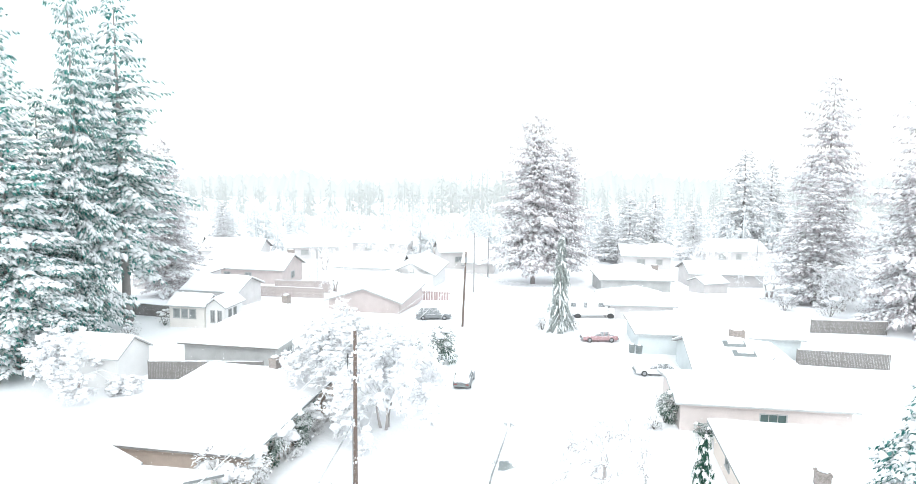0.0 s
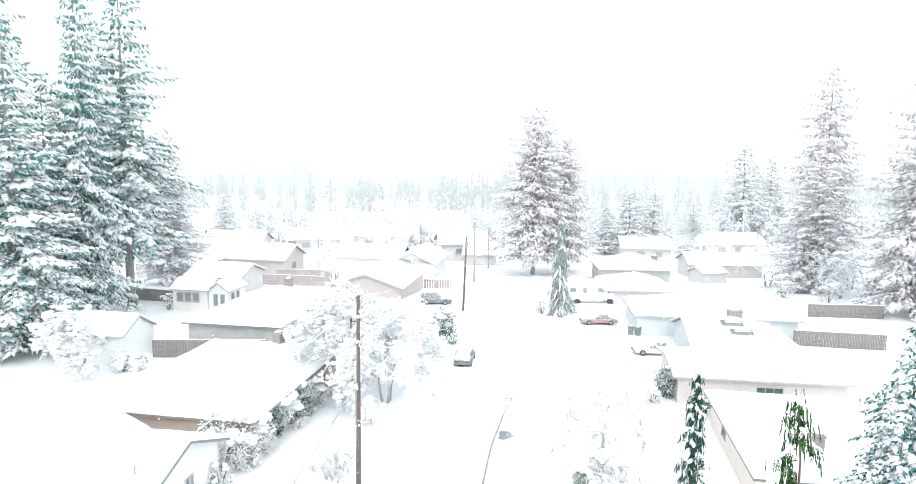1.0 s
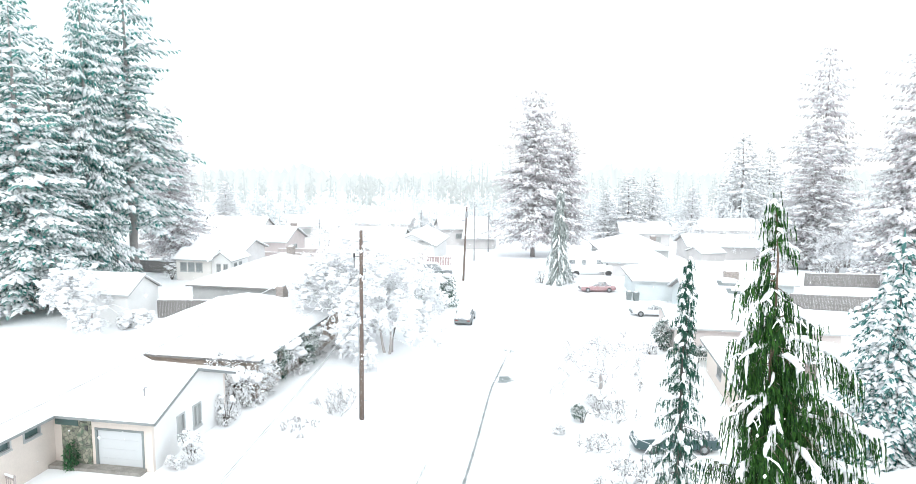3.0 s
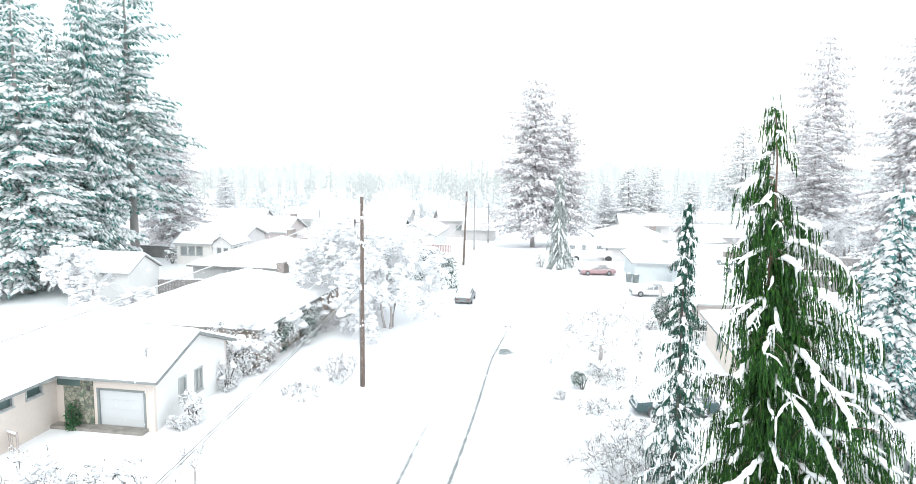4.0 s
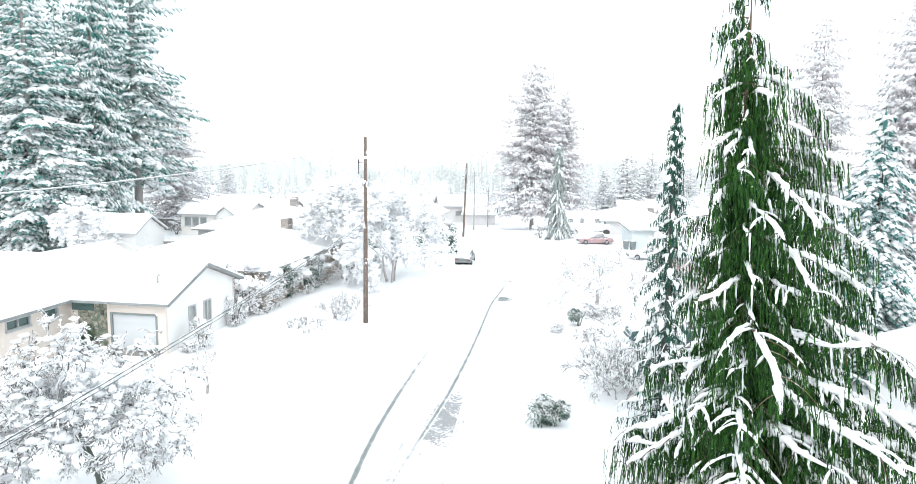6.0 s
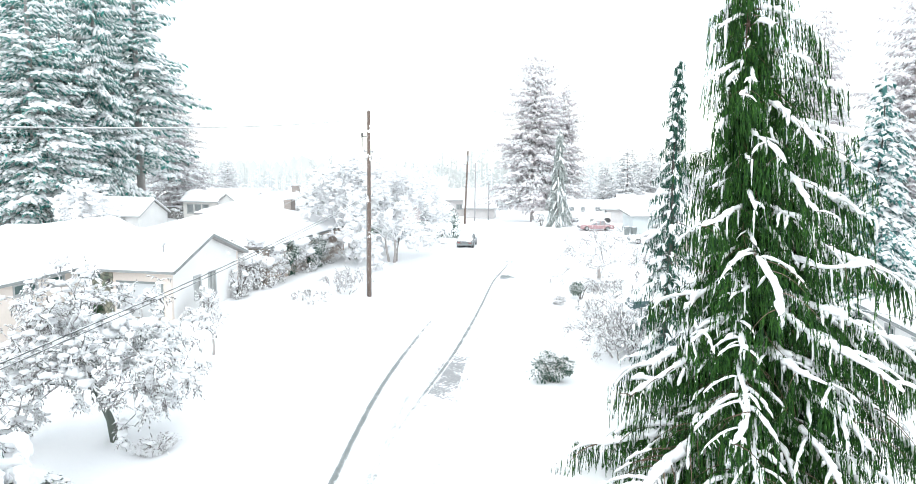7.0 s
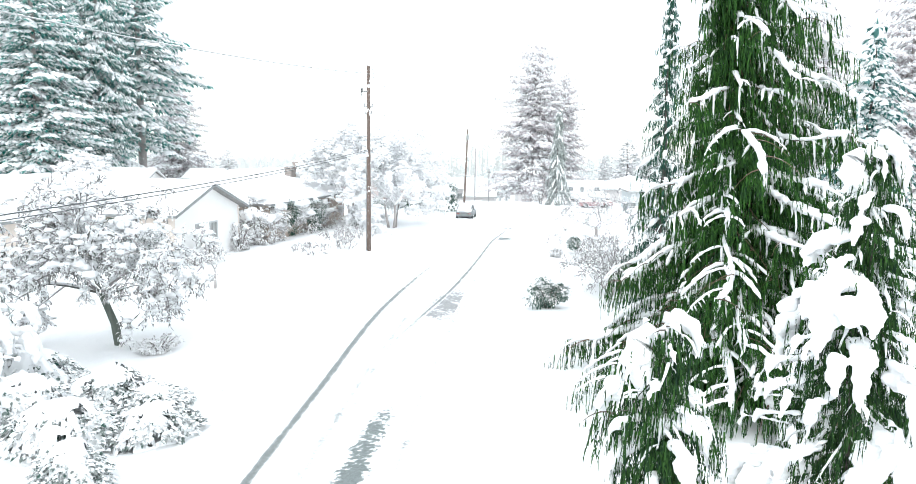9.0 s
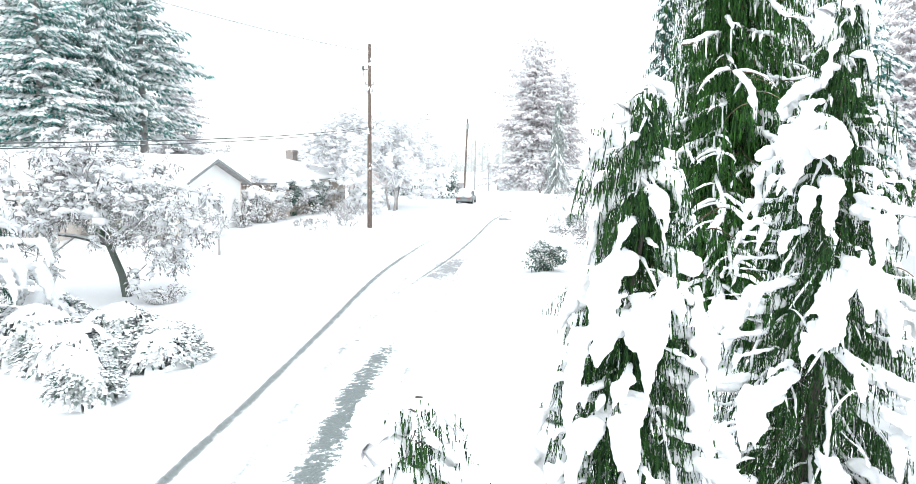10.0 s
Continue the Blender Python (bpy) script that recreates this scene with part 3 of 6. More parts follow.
    for y in gy:
        for x in gx:
            xc, yc = max(-x1, min(x1, x)), max(-y1, min(y1, y))
            z = roof_height(xc, yc, L, W, ov, eave, ridge, kind)
            e = min(sx0 - abs(x), sy0 - abs(y))
            t = snow * (0.45 + 0.55 * smoothstep(-0.01, 0.35, e))
            if e < 0.001:
                t = 0.0 + 0.03
            n = noise.noise(Vector((x * 0.5 + seed * 9, y * 0.5, 0.3))) * 0.06 + noise.noise(Vector((x * 1.7 + seed * 9, y * 1.7, 2.3))) * 0.02
            b.v.append((x, y, z + max(0.03, t + n * (1 if e > 0.05 else 0.3))))
    w = len(gx)
    for j in range(len(gy) - 1):
        for i in range(w - 1):
            b.f.append((j * w + i, j * w + i + 1, (j + 1) * w + i + 1, (j + 1) * w + i))
    # underside rim
    rim = [j for j in range(w)] + [j * w + w - 1 for j in range(1, len(gy))] + [(len(gy) - 1) * w + i for i in range(w - 2, -1, -1)] + [j * w for j in range(len(gy) - 2, 0, -1)]
    k = len(b.v)
    for i in rim:
        x, y, z = b.v[i]
        b.v.append((x * 0.985, y * 0.985, z - 0.09))
    n = len(rim)
    for i in range(n):
        b.f.append((rim[i], k + i, k + (i + 1) % n, rim[(i + 1) % n]))
    part("snow_blanket", b, M_SNOW, h, "thick white snow on the roof", smooth=True)
    for lx, ly, w, hh in chimneys:
        z0 = roof_height(lx, ly, L, W, ov, eave, ridge, kind)
        b = Build()
        b.softbox(lx - w * 0.5, lx + w * 0.5, ly - 0.35, ly + 0.35, z0 - 0.3, z0 + hh, 0.02)
        b.softbox(lx - w * 0.5 - 0.06, lx + w * 0.5 + 0.06, ly - 0.41, ly + 0.41, z0 + hh - 0.16, z0 + hh - 0.04, 0.02)
        ch = part("chimney", b, M_BRICK, h, "brown brick chimney")
        b = Build()
        b.blob((lx, ly, z0 + hh + 0.04), w * 0.48, 0.34, 0.13, rng)
        part("snow_cap", b, M_SNOW, ch, smooth=True)
    for lx, ly, hh in vents:
        z0 = roof_height(lx, ly, L, W, ov, eave, ridge, kind) + snow
        b = Build()
        b.tube([Vector((lx, ly, z0 - 0.3)), Vector((lx, ly, z0 + hh)), Vector((lx + 0.04, ly, z0 + hh + 0.07)), Vector((lx + 0.14, ly, z0 + hh + 0.05))], [0.05, 0.05, 0.06, 0.05], 7)
        part("vent_pipe", b, M_STEEL, h)
    return h


# cream house with the garage beside the street, and its long wing
h1 = house("cream single-storey house with white garage door and snowy roof", -23.05, 41.1, -9.3, 14.0, 8.0, 3.02, 4.68, "gable", M_CREAM,
           {"right": M_WHITEWALL}, windows=[("right", 2.2, 0.85, 0.75, 1.35, M_CURTAIN, 0), ("right", 3.9, 0.85, 0.85, 1.35, M_CURTAIN, 1)],
           doors=[("front", 10.65, 2.75, 2.2, M_DOORPANEL)], vents=[(5.9, -2.9, 0.45)], seed=3, step=0.5)
house("cream house wing with a high narrow window and snowy roof", -26.55, 36.8, 80.7, 18.5, 7.6, 3.03, 4.98, "gable", M_CREAM,
      windows=[("front", 7.9, 2.2, 1.1, 0.5, M_GLASS, 0), ("front", 5.4, 2.2, 1.6, 0.5, M_GLASS, 1)], seed=4, step=0.6, name="house_wing", category="house wing")
house("low house with tan wall, brick chimney and wide snowy roof", -19.25, 57.3, 80.7, 17.6, 12.4, 2.9, 5.0, "hip", M_TAN, None,
      windows=[("front", 6.0, 1.0, 1.6, 1.1, M_GLASS, 1), ("front", 11.5, 1.0, 1.6, 1.1, M_GLASS, 1)], chimneys=[(5.0, -2.2, 1.1, 1.15)], seed=5, name="house")
house("grey low house with brick chimney and wide snowy roof", -23.2, 83.2, 80.7, 17.5, 10.4, 2.85, 4.7, "hip", M_GREY,
      windows=[("front", 3.0, 1.0, 1.4, 1.0, M_GLASS, 1)], chimneys=[(5.0, -0.6, 1.2, 1.3)], seed=6)
house("small white garden shed with a gabled snowy roof", -36.2, 71.2, -9.3, 6.4, 5.2, 3.1, 4.7, "gable", M_WHITEWALL, seed=7, name="shed", ov=0.25, category="shed", step=0.5)
house("little white cottage with front windows and snowy gable", -35.9, 94.3, -9.3, 5.0, 3.8, 3.0, 4.2, "gable", M_PALECREAM,
      windows=[("front", 0.6, 1.35, 0.9, 1.15, M_GLASS, 0), ("front", 1.75, 1.35, 0.9, 1.15, M_GLASS, 0), ("front", 2.9, 1.35, 0.9, 1.15, M_GLASS, 0)], seed=8, ov=0.35, step=0.5, name="cottage")
house("narrow white porch wing with posts and a snowy gable", -31.9, 94.6, 80.7, 5.0, 2.7, 2.9, 4.1, "gable", M_WHITEWALL, {"left": M_WHITEWALL},
      windows=[("left", 0.5, 0.9, 0.55, 1.5, M_GLASS, 1), ("left", 1.5, 0.9, 0.55, 1.5, M_GLASS, 1), ("front", 1.0, 1.0, 0.8, 1.4, M_GLASS, 1), ("front", 2.4, 1.0, 0.8, 1.4, M_GLASS, 1)], seed=9, ov=0.3, step=0.5, name="porch", category="porch")
house("distant house with a plain snowy roof", -36.6, 108.0, -9.3, 8.5, 8.0, 2.7, 4.3, "gable", M_PALEGREY, windows=[("front", 1.2, 1.1, 1.4, 0.9, M_GLASS, 1)], seed=10)
house("distant pale house with a broad snowy roof", -48.5, 120.0, -9.3, 11.0, 9.0, 2.8, 4.4, "hip", M_PALEGREY, seed=11)
house("distant brown house with a gabled snowy roof", -37.5, 127.0, -9.3, 15.0, 9.0, 3.0, 5.2, "gable", M_BROWN,
      windows=[("front", 4.0, 1.2, 1.2, 1.1, M_GLASS, 1), ("front", 8.0, 1.2, 1.2, 1.1, M_GLASS, 1), ("right", 3.5, 1.0, 1.5, 1.1, M_GLASS, 1)], chimneys=[(6.4, 2.0, 1.1, 1.4)], seed=12)
house("long low house with a tan gable and wide snowy roof", -12.4, 107.0, 80.7, 15.0, 10.5, 2.4, 4.3, "gable", M_BROWN, seed=13)
house("white gabled house with a small attic window", -7.2, 126.5, 82.0, 14.0, 7.6, 2.9, 4.9, "gable", M_WHITEWALL,
      windows=[("left", 3.0, 1.0, 1.5, 1.1, M_GLASS, 1), ("left", 3.4, 3.2, 0.6, 0.6, M_CURTAIN, 0)], seed=14)
house("long white house wing under a snowy roof", -16.2, 130.0, -8.0, 12.0, 8.0, 2.9, 4.9, "gable", M_WHITEWALL, seed=15, name="house_wing", category="house wing")
house("distant grey house with a gabled snowy roof", 0.6, 147.0, 10.0, 10.0, 8.0, 3.6, 5.6, "gable", M_PALEGREY, windows=[("front", 3.0, 1.6, 1.4, 1.0, M_GLASS, 1)], seed=16)
house("distant rosy brown house with a snowy roof", 4.4, 141.0, -6.0, 6.0, 7.0, 2.2, 3.8, "gable", M_PALEGREY, seed=17)

# houses across the street
house("beige low house with a brick chimney and wide snowy roof", 24.0, 47.2, 80.7, 14.5, 9.8, 2.6, 4.1, "hip", M_CREAM, chimneys=[(-5.0, 1.2, 0.95, 1.3)], seed=20,
      windows=[("back", 4.0, 1.0, 1.4, 1.0, M_GLASS, 1)])
house("white house with dark windows and a snowy gable", 23.8, 22.9, 80.7, 14.0, 10.0, 2.6, 4.3, "gable", M_WHITEWALL,
      windows=[("back", 1.6, 1.15, 0.9, 0.9, M_GLASS, 1), ("back", 4.2, 1.15, 0.9, 0.9, M_GLASS, 1), ("back", 8.2, 0.9, 1.4, 1.2, M_GLASS, 1), ("back", 11.2, 1.15, 0.9, 0.9, M_GLASS, 1)], seed=21)
house("long beige-grey house with one wide window and snowy roof", 26.6, 63.3, -7.0, 14.0, 8.4, 2.55, 3.3, "gable", M_BEIGE,
      windows=[("front", 6.6, 1.0, 2.2, 0.8, M_GLASS, 2)], seed=22)
h23 = house("pale blue gabled house with skylights in a snowy roof", 29.6, 74.3, -7.0, 10.2, 10.6, 2.4, 4.35, "half", M_PALEBLUE, chimneys=[(0.3, 1.0, 1.5, 1.0)], seed=23, vents=[(2.6, -3.9, 0.12)])
house("pale blue house with a garage and broad snowy roof", 31.3, 86.9, -6.0, 18.6, 9.6, 2.55, 4.2, "hip", M_PALEBLUE,
      windows=[("front", 4.0, 1.9, 2.0, 0.45, M_GLASS, 2)], seed=24)
house("distant pale grey house with a hipped snowy roof", 26.2, 103.6, -4.0, 9.4, 9.4, 2.5, 4.3, "hip", M_PALEGREY, seed=25)
house("distant grey house with a hipped snowy roof", 30.6, 123.6, -2.0, 11.8, 9.4, 2.6, 4.6, "hip", M_GREY, seed=26, chimneys=[(4.4, 0.5, 1.0, 1.0)])
house("distant low house with a long snowy roof", 48.8, 129.5, -2.0, 13.0, 8.0, 2.6, 4.3, "gable", M_PALEGREY, seed=27)
house("distant little shed with a snowy roof", 44.0, 122.0, 20.0, 5.0, 4.0, 1.9, 2.8, "gable", M_PALEGREY, seed=28, name="shed", ov=0.25, category="shed")
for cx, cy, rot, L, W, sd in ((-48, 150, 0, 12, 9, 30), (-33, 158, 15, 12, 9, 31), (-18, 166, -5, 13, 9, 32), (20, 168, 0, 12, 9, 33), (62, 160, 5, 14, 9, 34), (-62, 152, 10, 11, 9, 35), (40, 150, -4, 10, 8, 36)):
    house("far-off haze-paled house with a snowy roof", cx, cy, rot, L, W, 2.8, 4.9, "gable", M_PALEGREY, windows=[("front", 3.0, 1.1, 1.6, 1.0, M_CURTAIN, 1), ("front", 7.0, 1.1, 1.2, 1.0, M_CURTAIN, 1)], seed=sd, step=1.2)


def skylight(parent, x, y, w, d, zf):
    """A raised roof window lying on the slope."""
    b = Build()
    v = [(px, py, zf(py) + dz) for dz in (0.1, 0.36) for px, py in ((x - w / 2, y - d / 2), (x + w / 2, y - d / 2), (x + w / 2, y + d / 2), (x - w / 2, y + d / 2))]
    b.add(v, [(0, 3, 2, 1), (0, 1, 5, 4), (1, 2, 6, 5), (2, 3, 7, 6), (3, 0, 4, 7), (4, 5, 6, 7)])
    k = part("skylight", b, M_DARKTRIM, parent, "dark-framed roof window under snow")
    b = Build()
    v = [(px, py, zf(py) + dz) for dz in (0.364, 0.44) for px, py in ((x - w * 0.30, y - d * 0.1), (x + w * 0.42, y - d * 0.1), (x + w * 0.42, y + d * 0.45), (x - w * 0.30, y + d * 0.45))]
    b.add(v, [(0, 3, 2, 1), (0, 1, 5, 4), (1, 2, 6, 5), (2, 3, 7, 6), (3, 0, 4, 7), (4, 5, 6, 7)])
    part("snow_cap", b, M_SNOW, k)


for sx, sy in ((-0.6, -1.5), (0.0, -3.1)):
    skylight(h23, sx, sy, 2.2, 0.9, lambda y: roof_height(-4.0, y, 10.2, 10.6, 0.5, 2.4, 4.35, "half"))


# ---- trees ----
def fir(label, seed, h, r, needles, bark, levels=44, per=8, low=0.06, bare_trunk=0.0, full=0.62, grain=1.0, tongue=0.5, sag=0.22):
    """A tall conifer: tapered trunk and whorls of drooping boughs, each a spray of fronds."""
    rng = random.Random(seed)
    t = thing("fir_tree", Matrix(), label, "conifer tree")
    b = Build()
    bend = [rng.uniform(-0.15, 0.15) for _ in range(2)]
    pts = [Vector((bend[0] * math.sin(i * 0.7), bend[1] * math.sin(i * 0.9), h * i / 12 - 0.3)) for i in range(13)]
    b.tube(pts, [max(0.03, h * 0.0125 * (1 - i / 12.2) ** 0.9) * (1.25 if i == 0 else 1) for i in range(13)], 8)
    part("trunk", b, bark, t, smooth=True)
    b, snow = Build(), Build()
    for lv in range(levels):
        u = (lv + 0.3) / levels
        z = h * (1 - u * (1 - low))
        rad = r * (0.06 + 0.94 * u ** full) * (1 if u < 0.85 else 1 - (u - 0.85) * 1.3) * (1 + 0.16 * math.sin(u * 23 + seed))
        n = max(3, int(per * (0.45 + 0.55 * min(1, u * 2))))
        if u > 1 - bare_trunk:
            n = max(2, int(n * 0.55))
        a0 = rng.uniform(0, 6.28)
        for k in range(n):
            a = a0 + 6.283 * k / n + rng.uniform(-0.3, 0.3)
            lb = rad * rng.choice((0.5, 0.72, 0.95, 1.05, 1.25)) * rng.uniform(0.85, 1.1)
            pitch = 0.32 - 0.44 * min(1, u * 1.5) + rng.uniform(-0.14, 0.14)
            out = Vector((math.cos(a), math.sin(a), 0))
            side = Vector((-out.y, out.x, 0))
            base = Vector((0, 0, z + rng.uniform(-0.3, 0.3)))
            heavy = rng.uniform(0.7, 1.3)
            ns = max(2, int(lb / (0.55 * grain)))
            for i in range(ns):
                s = (i + rng.uniform(0.5, 1.0)) / ns
                p = base + out * (lb * s) + UP * (lb * (math.sin(pitch) * s - sag * s * s + 0.14 * s ** 3))
                fan = lb * 0.34 * (1.0 - s) * min(1.0, s * 3) * rng.uniform(0.7, 1.25) + 0.35 * grain
                for sg in (-1, 1):
                    d = (out * rng.uniform(0.6, 1.0) + side * sg * rng.uniform(0.5, 0.9) - UP * rng.uniform(0.1, 0.35)).normalized()
                    m = max(1, round(fan / (0.7 * grain)))
                    for j in range(m):
                        w = (j + rng.uniform(0.3, 0.7)) / m
                        q = p + d * (fan * w) - UP * (fan * 0.3 * w * w)
                        fl = grain * rng.uniform(0.5, 0.95)
                        b.frond(q - d * 0.2 * fl, (d - UP * rng.uniform(0.1, 0.5)).normalized(), fl, fl * rng.uniform(0.16, 0.28), fl * 0.2, 0.3)
                        if j == m - 1:
                            b.frond(q, (d * 0.8 - UP * rng.uniform(0.3, 0.8)).normalized(), fl * 0.9, fl * 0.14, 0.1 * fl, 0.4)
                        if rng.random() < tongue * (0.35 + 0.9 * min(1.0, s * 1.6)):
                            # a clump of snow sitting on the spray, nodding over its tip
                            c = fl * heavy * rng.uniform(0.95, 1.5)
                            snow.frond(q - d * (0.4 * c) + UP * (0.10 * grain), d, c, c * rng.uniform(0.30, 0.46), c * rng.uniform(0.1, 0.28), 0.5)
    b.frond(Vector((0, 0, h - 1.0)), UP, 1.6, 0.13)
    part("crown", b, needles, t)
    if snow.v:
        tagged(part("snow_load", snow, M_SNOW, t, "white tongues of snow along the boughs", smooth=True), kind="stuff")
    return t


def stand(t, places):
    """Sets the first tree of a kind and copies it for the others: (x, y, height factor, width factor, turn)."""
    for i, (x, y, sz, sxy, turn) in enumerate(places):
        x, y, z, k = settle(x, y)
        m = pose(x, y, z, 0, 0, turn) @ Matrix.Diagonal((sxy * k, sxy * k, sz * k, 1))
        if i == 0:
            t.matrix_basis = m
        else:
            t2 = copy_thing(t, m)
            t2.matrix_basis = m


fa = fir("tall dark fir loaded with clumps of snow", 11, 44.0, 8.2, M_FIR_LEFT, M_BARK_PALE, 40, 9, 0.05, tongue=0.70, sag=0.24)
fb = fir("tall fir with a bare lower trunk, snow on its boughs", 12, 44.0, 7.4, M_FIR_LEFT, M_BARK_PALE, 38, 8, 0.15, 0.22, tongue=0.70, sag=0.24)
fc = fir("big snow-dusted fir, haze-paled, with a broad full crown", 13, 31.0, 7.9, M_FIR_MID, M_BARK_PALE, 38, 12, 0.12, full=0.42, grain=0.9, tongue=0.42, sag=0.24)
fe = fir("broad haze-paled fir with snow on every bough", 16, 36.0, 7.8, M_FIR_MID, M_BARK_PALE, 38, 10, 0.06, full=0.6, tongue=0.48, sag=0.24)
fd = fir("far-off rimed fir paled by painted haze", 14, 24.0, 4.4, M_FIR_FAR, M_BARK_PALE, 30, 8, 0.05, grain=1.0, tongue=0.45)
stand(fa, [(-47.2, 87.5, 1.06, 0.66, 0), (-46.4, 72.5, 0.78, 0.94, 140), (-49.6, 84, 0.69, 0.75, 75), (-52.5, 80, 0.95, 0.95, 200), (-60.0, 84, 0.9, 1.0, 75)])
stand(fb, [(-45.5, 95.3, 1.0, 1.14, 30), (-54.0, 103, 0.95, 0.9, 210)])
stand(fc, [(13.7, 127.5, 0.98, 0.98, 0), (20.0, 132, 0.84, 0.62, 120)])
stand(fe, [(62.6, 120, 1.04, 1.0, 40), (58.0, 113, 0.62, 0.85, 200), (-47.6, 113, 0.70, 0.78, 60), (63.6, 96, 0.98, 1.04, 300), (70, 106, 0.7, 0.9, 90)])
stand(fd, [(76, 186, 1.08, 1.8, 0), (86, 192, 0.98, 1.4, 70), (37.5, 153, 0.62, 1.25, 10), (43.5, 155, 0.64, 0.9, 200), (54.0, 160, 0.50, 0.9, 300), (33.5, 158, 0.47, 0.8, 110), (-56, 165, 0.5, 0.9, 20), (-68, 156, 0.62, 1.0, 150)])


def conifer_row(name, label, seed, spots, material, sprays):
    """Far trees that nobody could count: ragged spires of drooping sprays round a slim core."""
    rng = random.Random(seed)
    b = Build()
    for x, y, z0, h in spots:
        r = h * rng.uniform(0.15, 0.24)
        b.tube([Vector((x, y, z0 - 0.5)), Vector((x, y, z0 + h * 0.5)), Vector((x, y, z0 + h))], [r * 0.14, r * 0.10, 0.05], 4)
        for i in range(sprays):
            u = ((i + rng.random()) / sprays) ** 0.75
            a = rng.uniform(0, 6.283)
            q = r * (0.1 + 0.5 * u)
            d = Vector((math.cos(a), math.sin(a), rng.uniform(-0.8, -0.2))).normalized()
            fl = (0.25 + 0.75 * u) * r * rng.uniform(0.7, 1.25)
            b.frond(Vector((x + math.cos(a) * q * 0.5, y + math.sin(a) * q * 0.5, z0 + h * (1 - 0.95 * u))), d, fl, fl * rng.uniform(0.2, 0.4), fl * 0.15, 0.6)
    single(name, b, material, label, "woods", kind="stuff", smooth=True)


rw = random.Random(77)
conifer_row("far_woods", "snow-covered conifer woods behind the houses, paled for haze", 5,
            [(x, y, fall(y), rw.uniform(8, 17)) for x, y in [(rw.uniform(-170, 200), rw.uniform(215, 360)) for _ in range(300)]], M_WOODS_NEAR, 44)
conifer_row("backdrop_woods", "faint conifer woods on the horizon, mist put in as glow", 6,
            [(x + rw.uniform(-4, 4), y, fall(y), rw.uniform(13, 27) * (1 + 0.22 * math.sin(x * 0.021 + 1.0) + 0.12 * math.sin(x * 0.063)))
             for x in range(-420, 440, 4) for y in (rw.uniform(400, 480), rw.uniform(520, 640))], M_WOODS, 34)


def ridge():
    """A glowing backdrop rise added to close the valley with haze, its top ragged with tree tips."""
    b = Build()
    xs = list(np.arange(-700, 720, 2.5))
    rg = random.Random(8)
    for row, (y, low) in enumerate(((668, -24.0), (690, None), (760, -24.0))):
        for x in xs:
            top = 0.5 + 11.0 * noise.noise(Vector((x * 0.011, 0.4, 2.0))) + 6.0 * noise.noise(Vector((x * 0.045, 1.4, 2.0))) + rg.uniform(-4.5, 3.5)
            b.v.append((x, y + rg.uniform(-2, 2), top if low is None else low))
    n = len(xs)
    b.f = [(r * n + i, r * n + i + 1, (r + 1) * n + i + 1, (r + 1) * n + i) for r in (0, 1) for i in range(n - 1)]
    single("backdrop_ridge", b, M_RIDGE, "faint added backdrop rise with haze put in as glow", "woods", kind="structure", smooth=True)


ridge()


def twigs(b, p, d, length, rad, depth, rng, droop, puffs, spread=0.75, sides=4, fat=1.0, pad=None, plump=1.0):
    n = 3
    pts, radii, q, dd = [p], [rad], p, d
    for i in range(n):
        dd = (dd + Vector((rng.uniform(-.25, .25), rng.uniform(-.25, .25), rng.uniform(-.15, .15) - droop * (0.35 if depth < 3 else 0.05)))).normalized()
        q = q + dd * (length / n)
        pts.append(q)
        radii.append(rad * (1 - 0.45 * (i + 1) / n))
    b.tube(pts, [max(0.017, r) for r in radii] if depth < 3 else radii, sides if depth > 2 else 3, depth > 2)
    if depth <= 1:
        for _ in range(puffs):
            k = rng.randrange(1, n + 1)
            e = (dd + Vector((rng.uniform(-.9, .9), rng.uniform(-.9, .9), rng.uniform(-.9, .3)))).normalized()
            b.frond(pts[k], e, length * rng.uniform(0.25, 0.5) * fat, length * rng.uniform(0.05, 0.10) * fat, length * 0.12, 0.8)
    if pad is not None and depth <= 1 and rng.random() < (0.75 if depth == 1 else 0.28):
        c = pts[rng.randrange(1, n + 1)]
        w = length * plump * rng.uniform(0.16, 0.32)
        pad.blob((c.x, c.y, c.z + w * 0.25), w, w * rng.uniform(0.7, 1.2), w * rng.uniform(0.35, 0.6), rng, 0.3)
    if depth <= 0:
        return
    for k in range(3 if depth > 1 else 4):
        a = rng.uniform(0, 6.283)
        s = dd.cross(Vector((math.cos(a), math.sin(a), 0.3))).normalized()
        e = (dd * 0.75 + s * spread * rng.uniform(0.6, 1.2) + UP * 0.12).normalized()
        twigs(b, pts[-1] if k < 2 else pts[-2], e, length * rng.uniform(0.62, 0.82), radii[-1] * 0.8, depth - 1, rng, droop, puffs, spread, sides, fat, pad, plump)


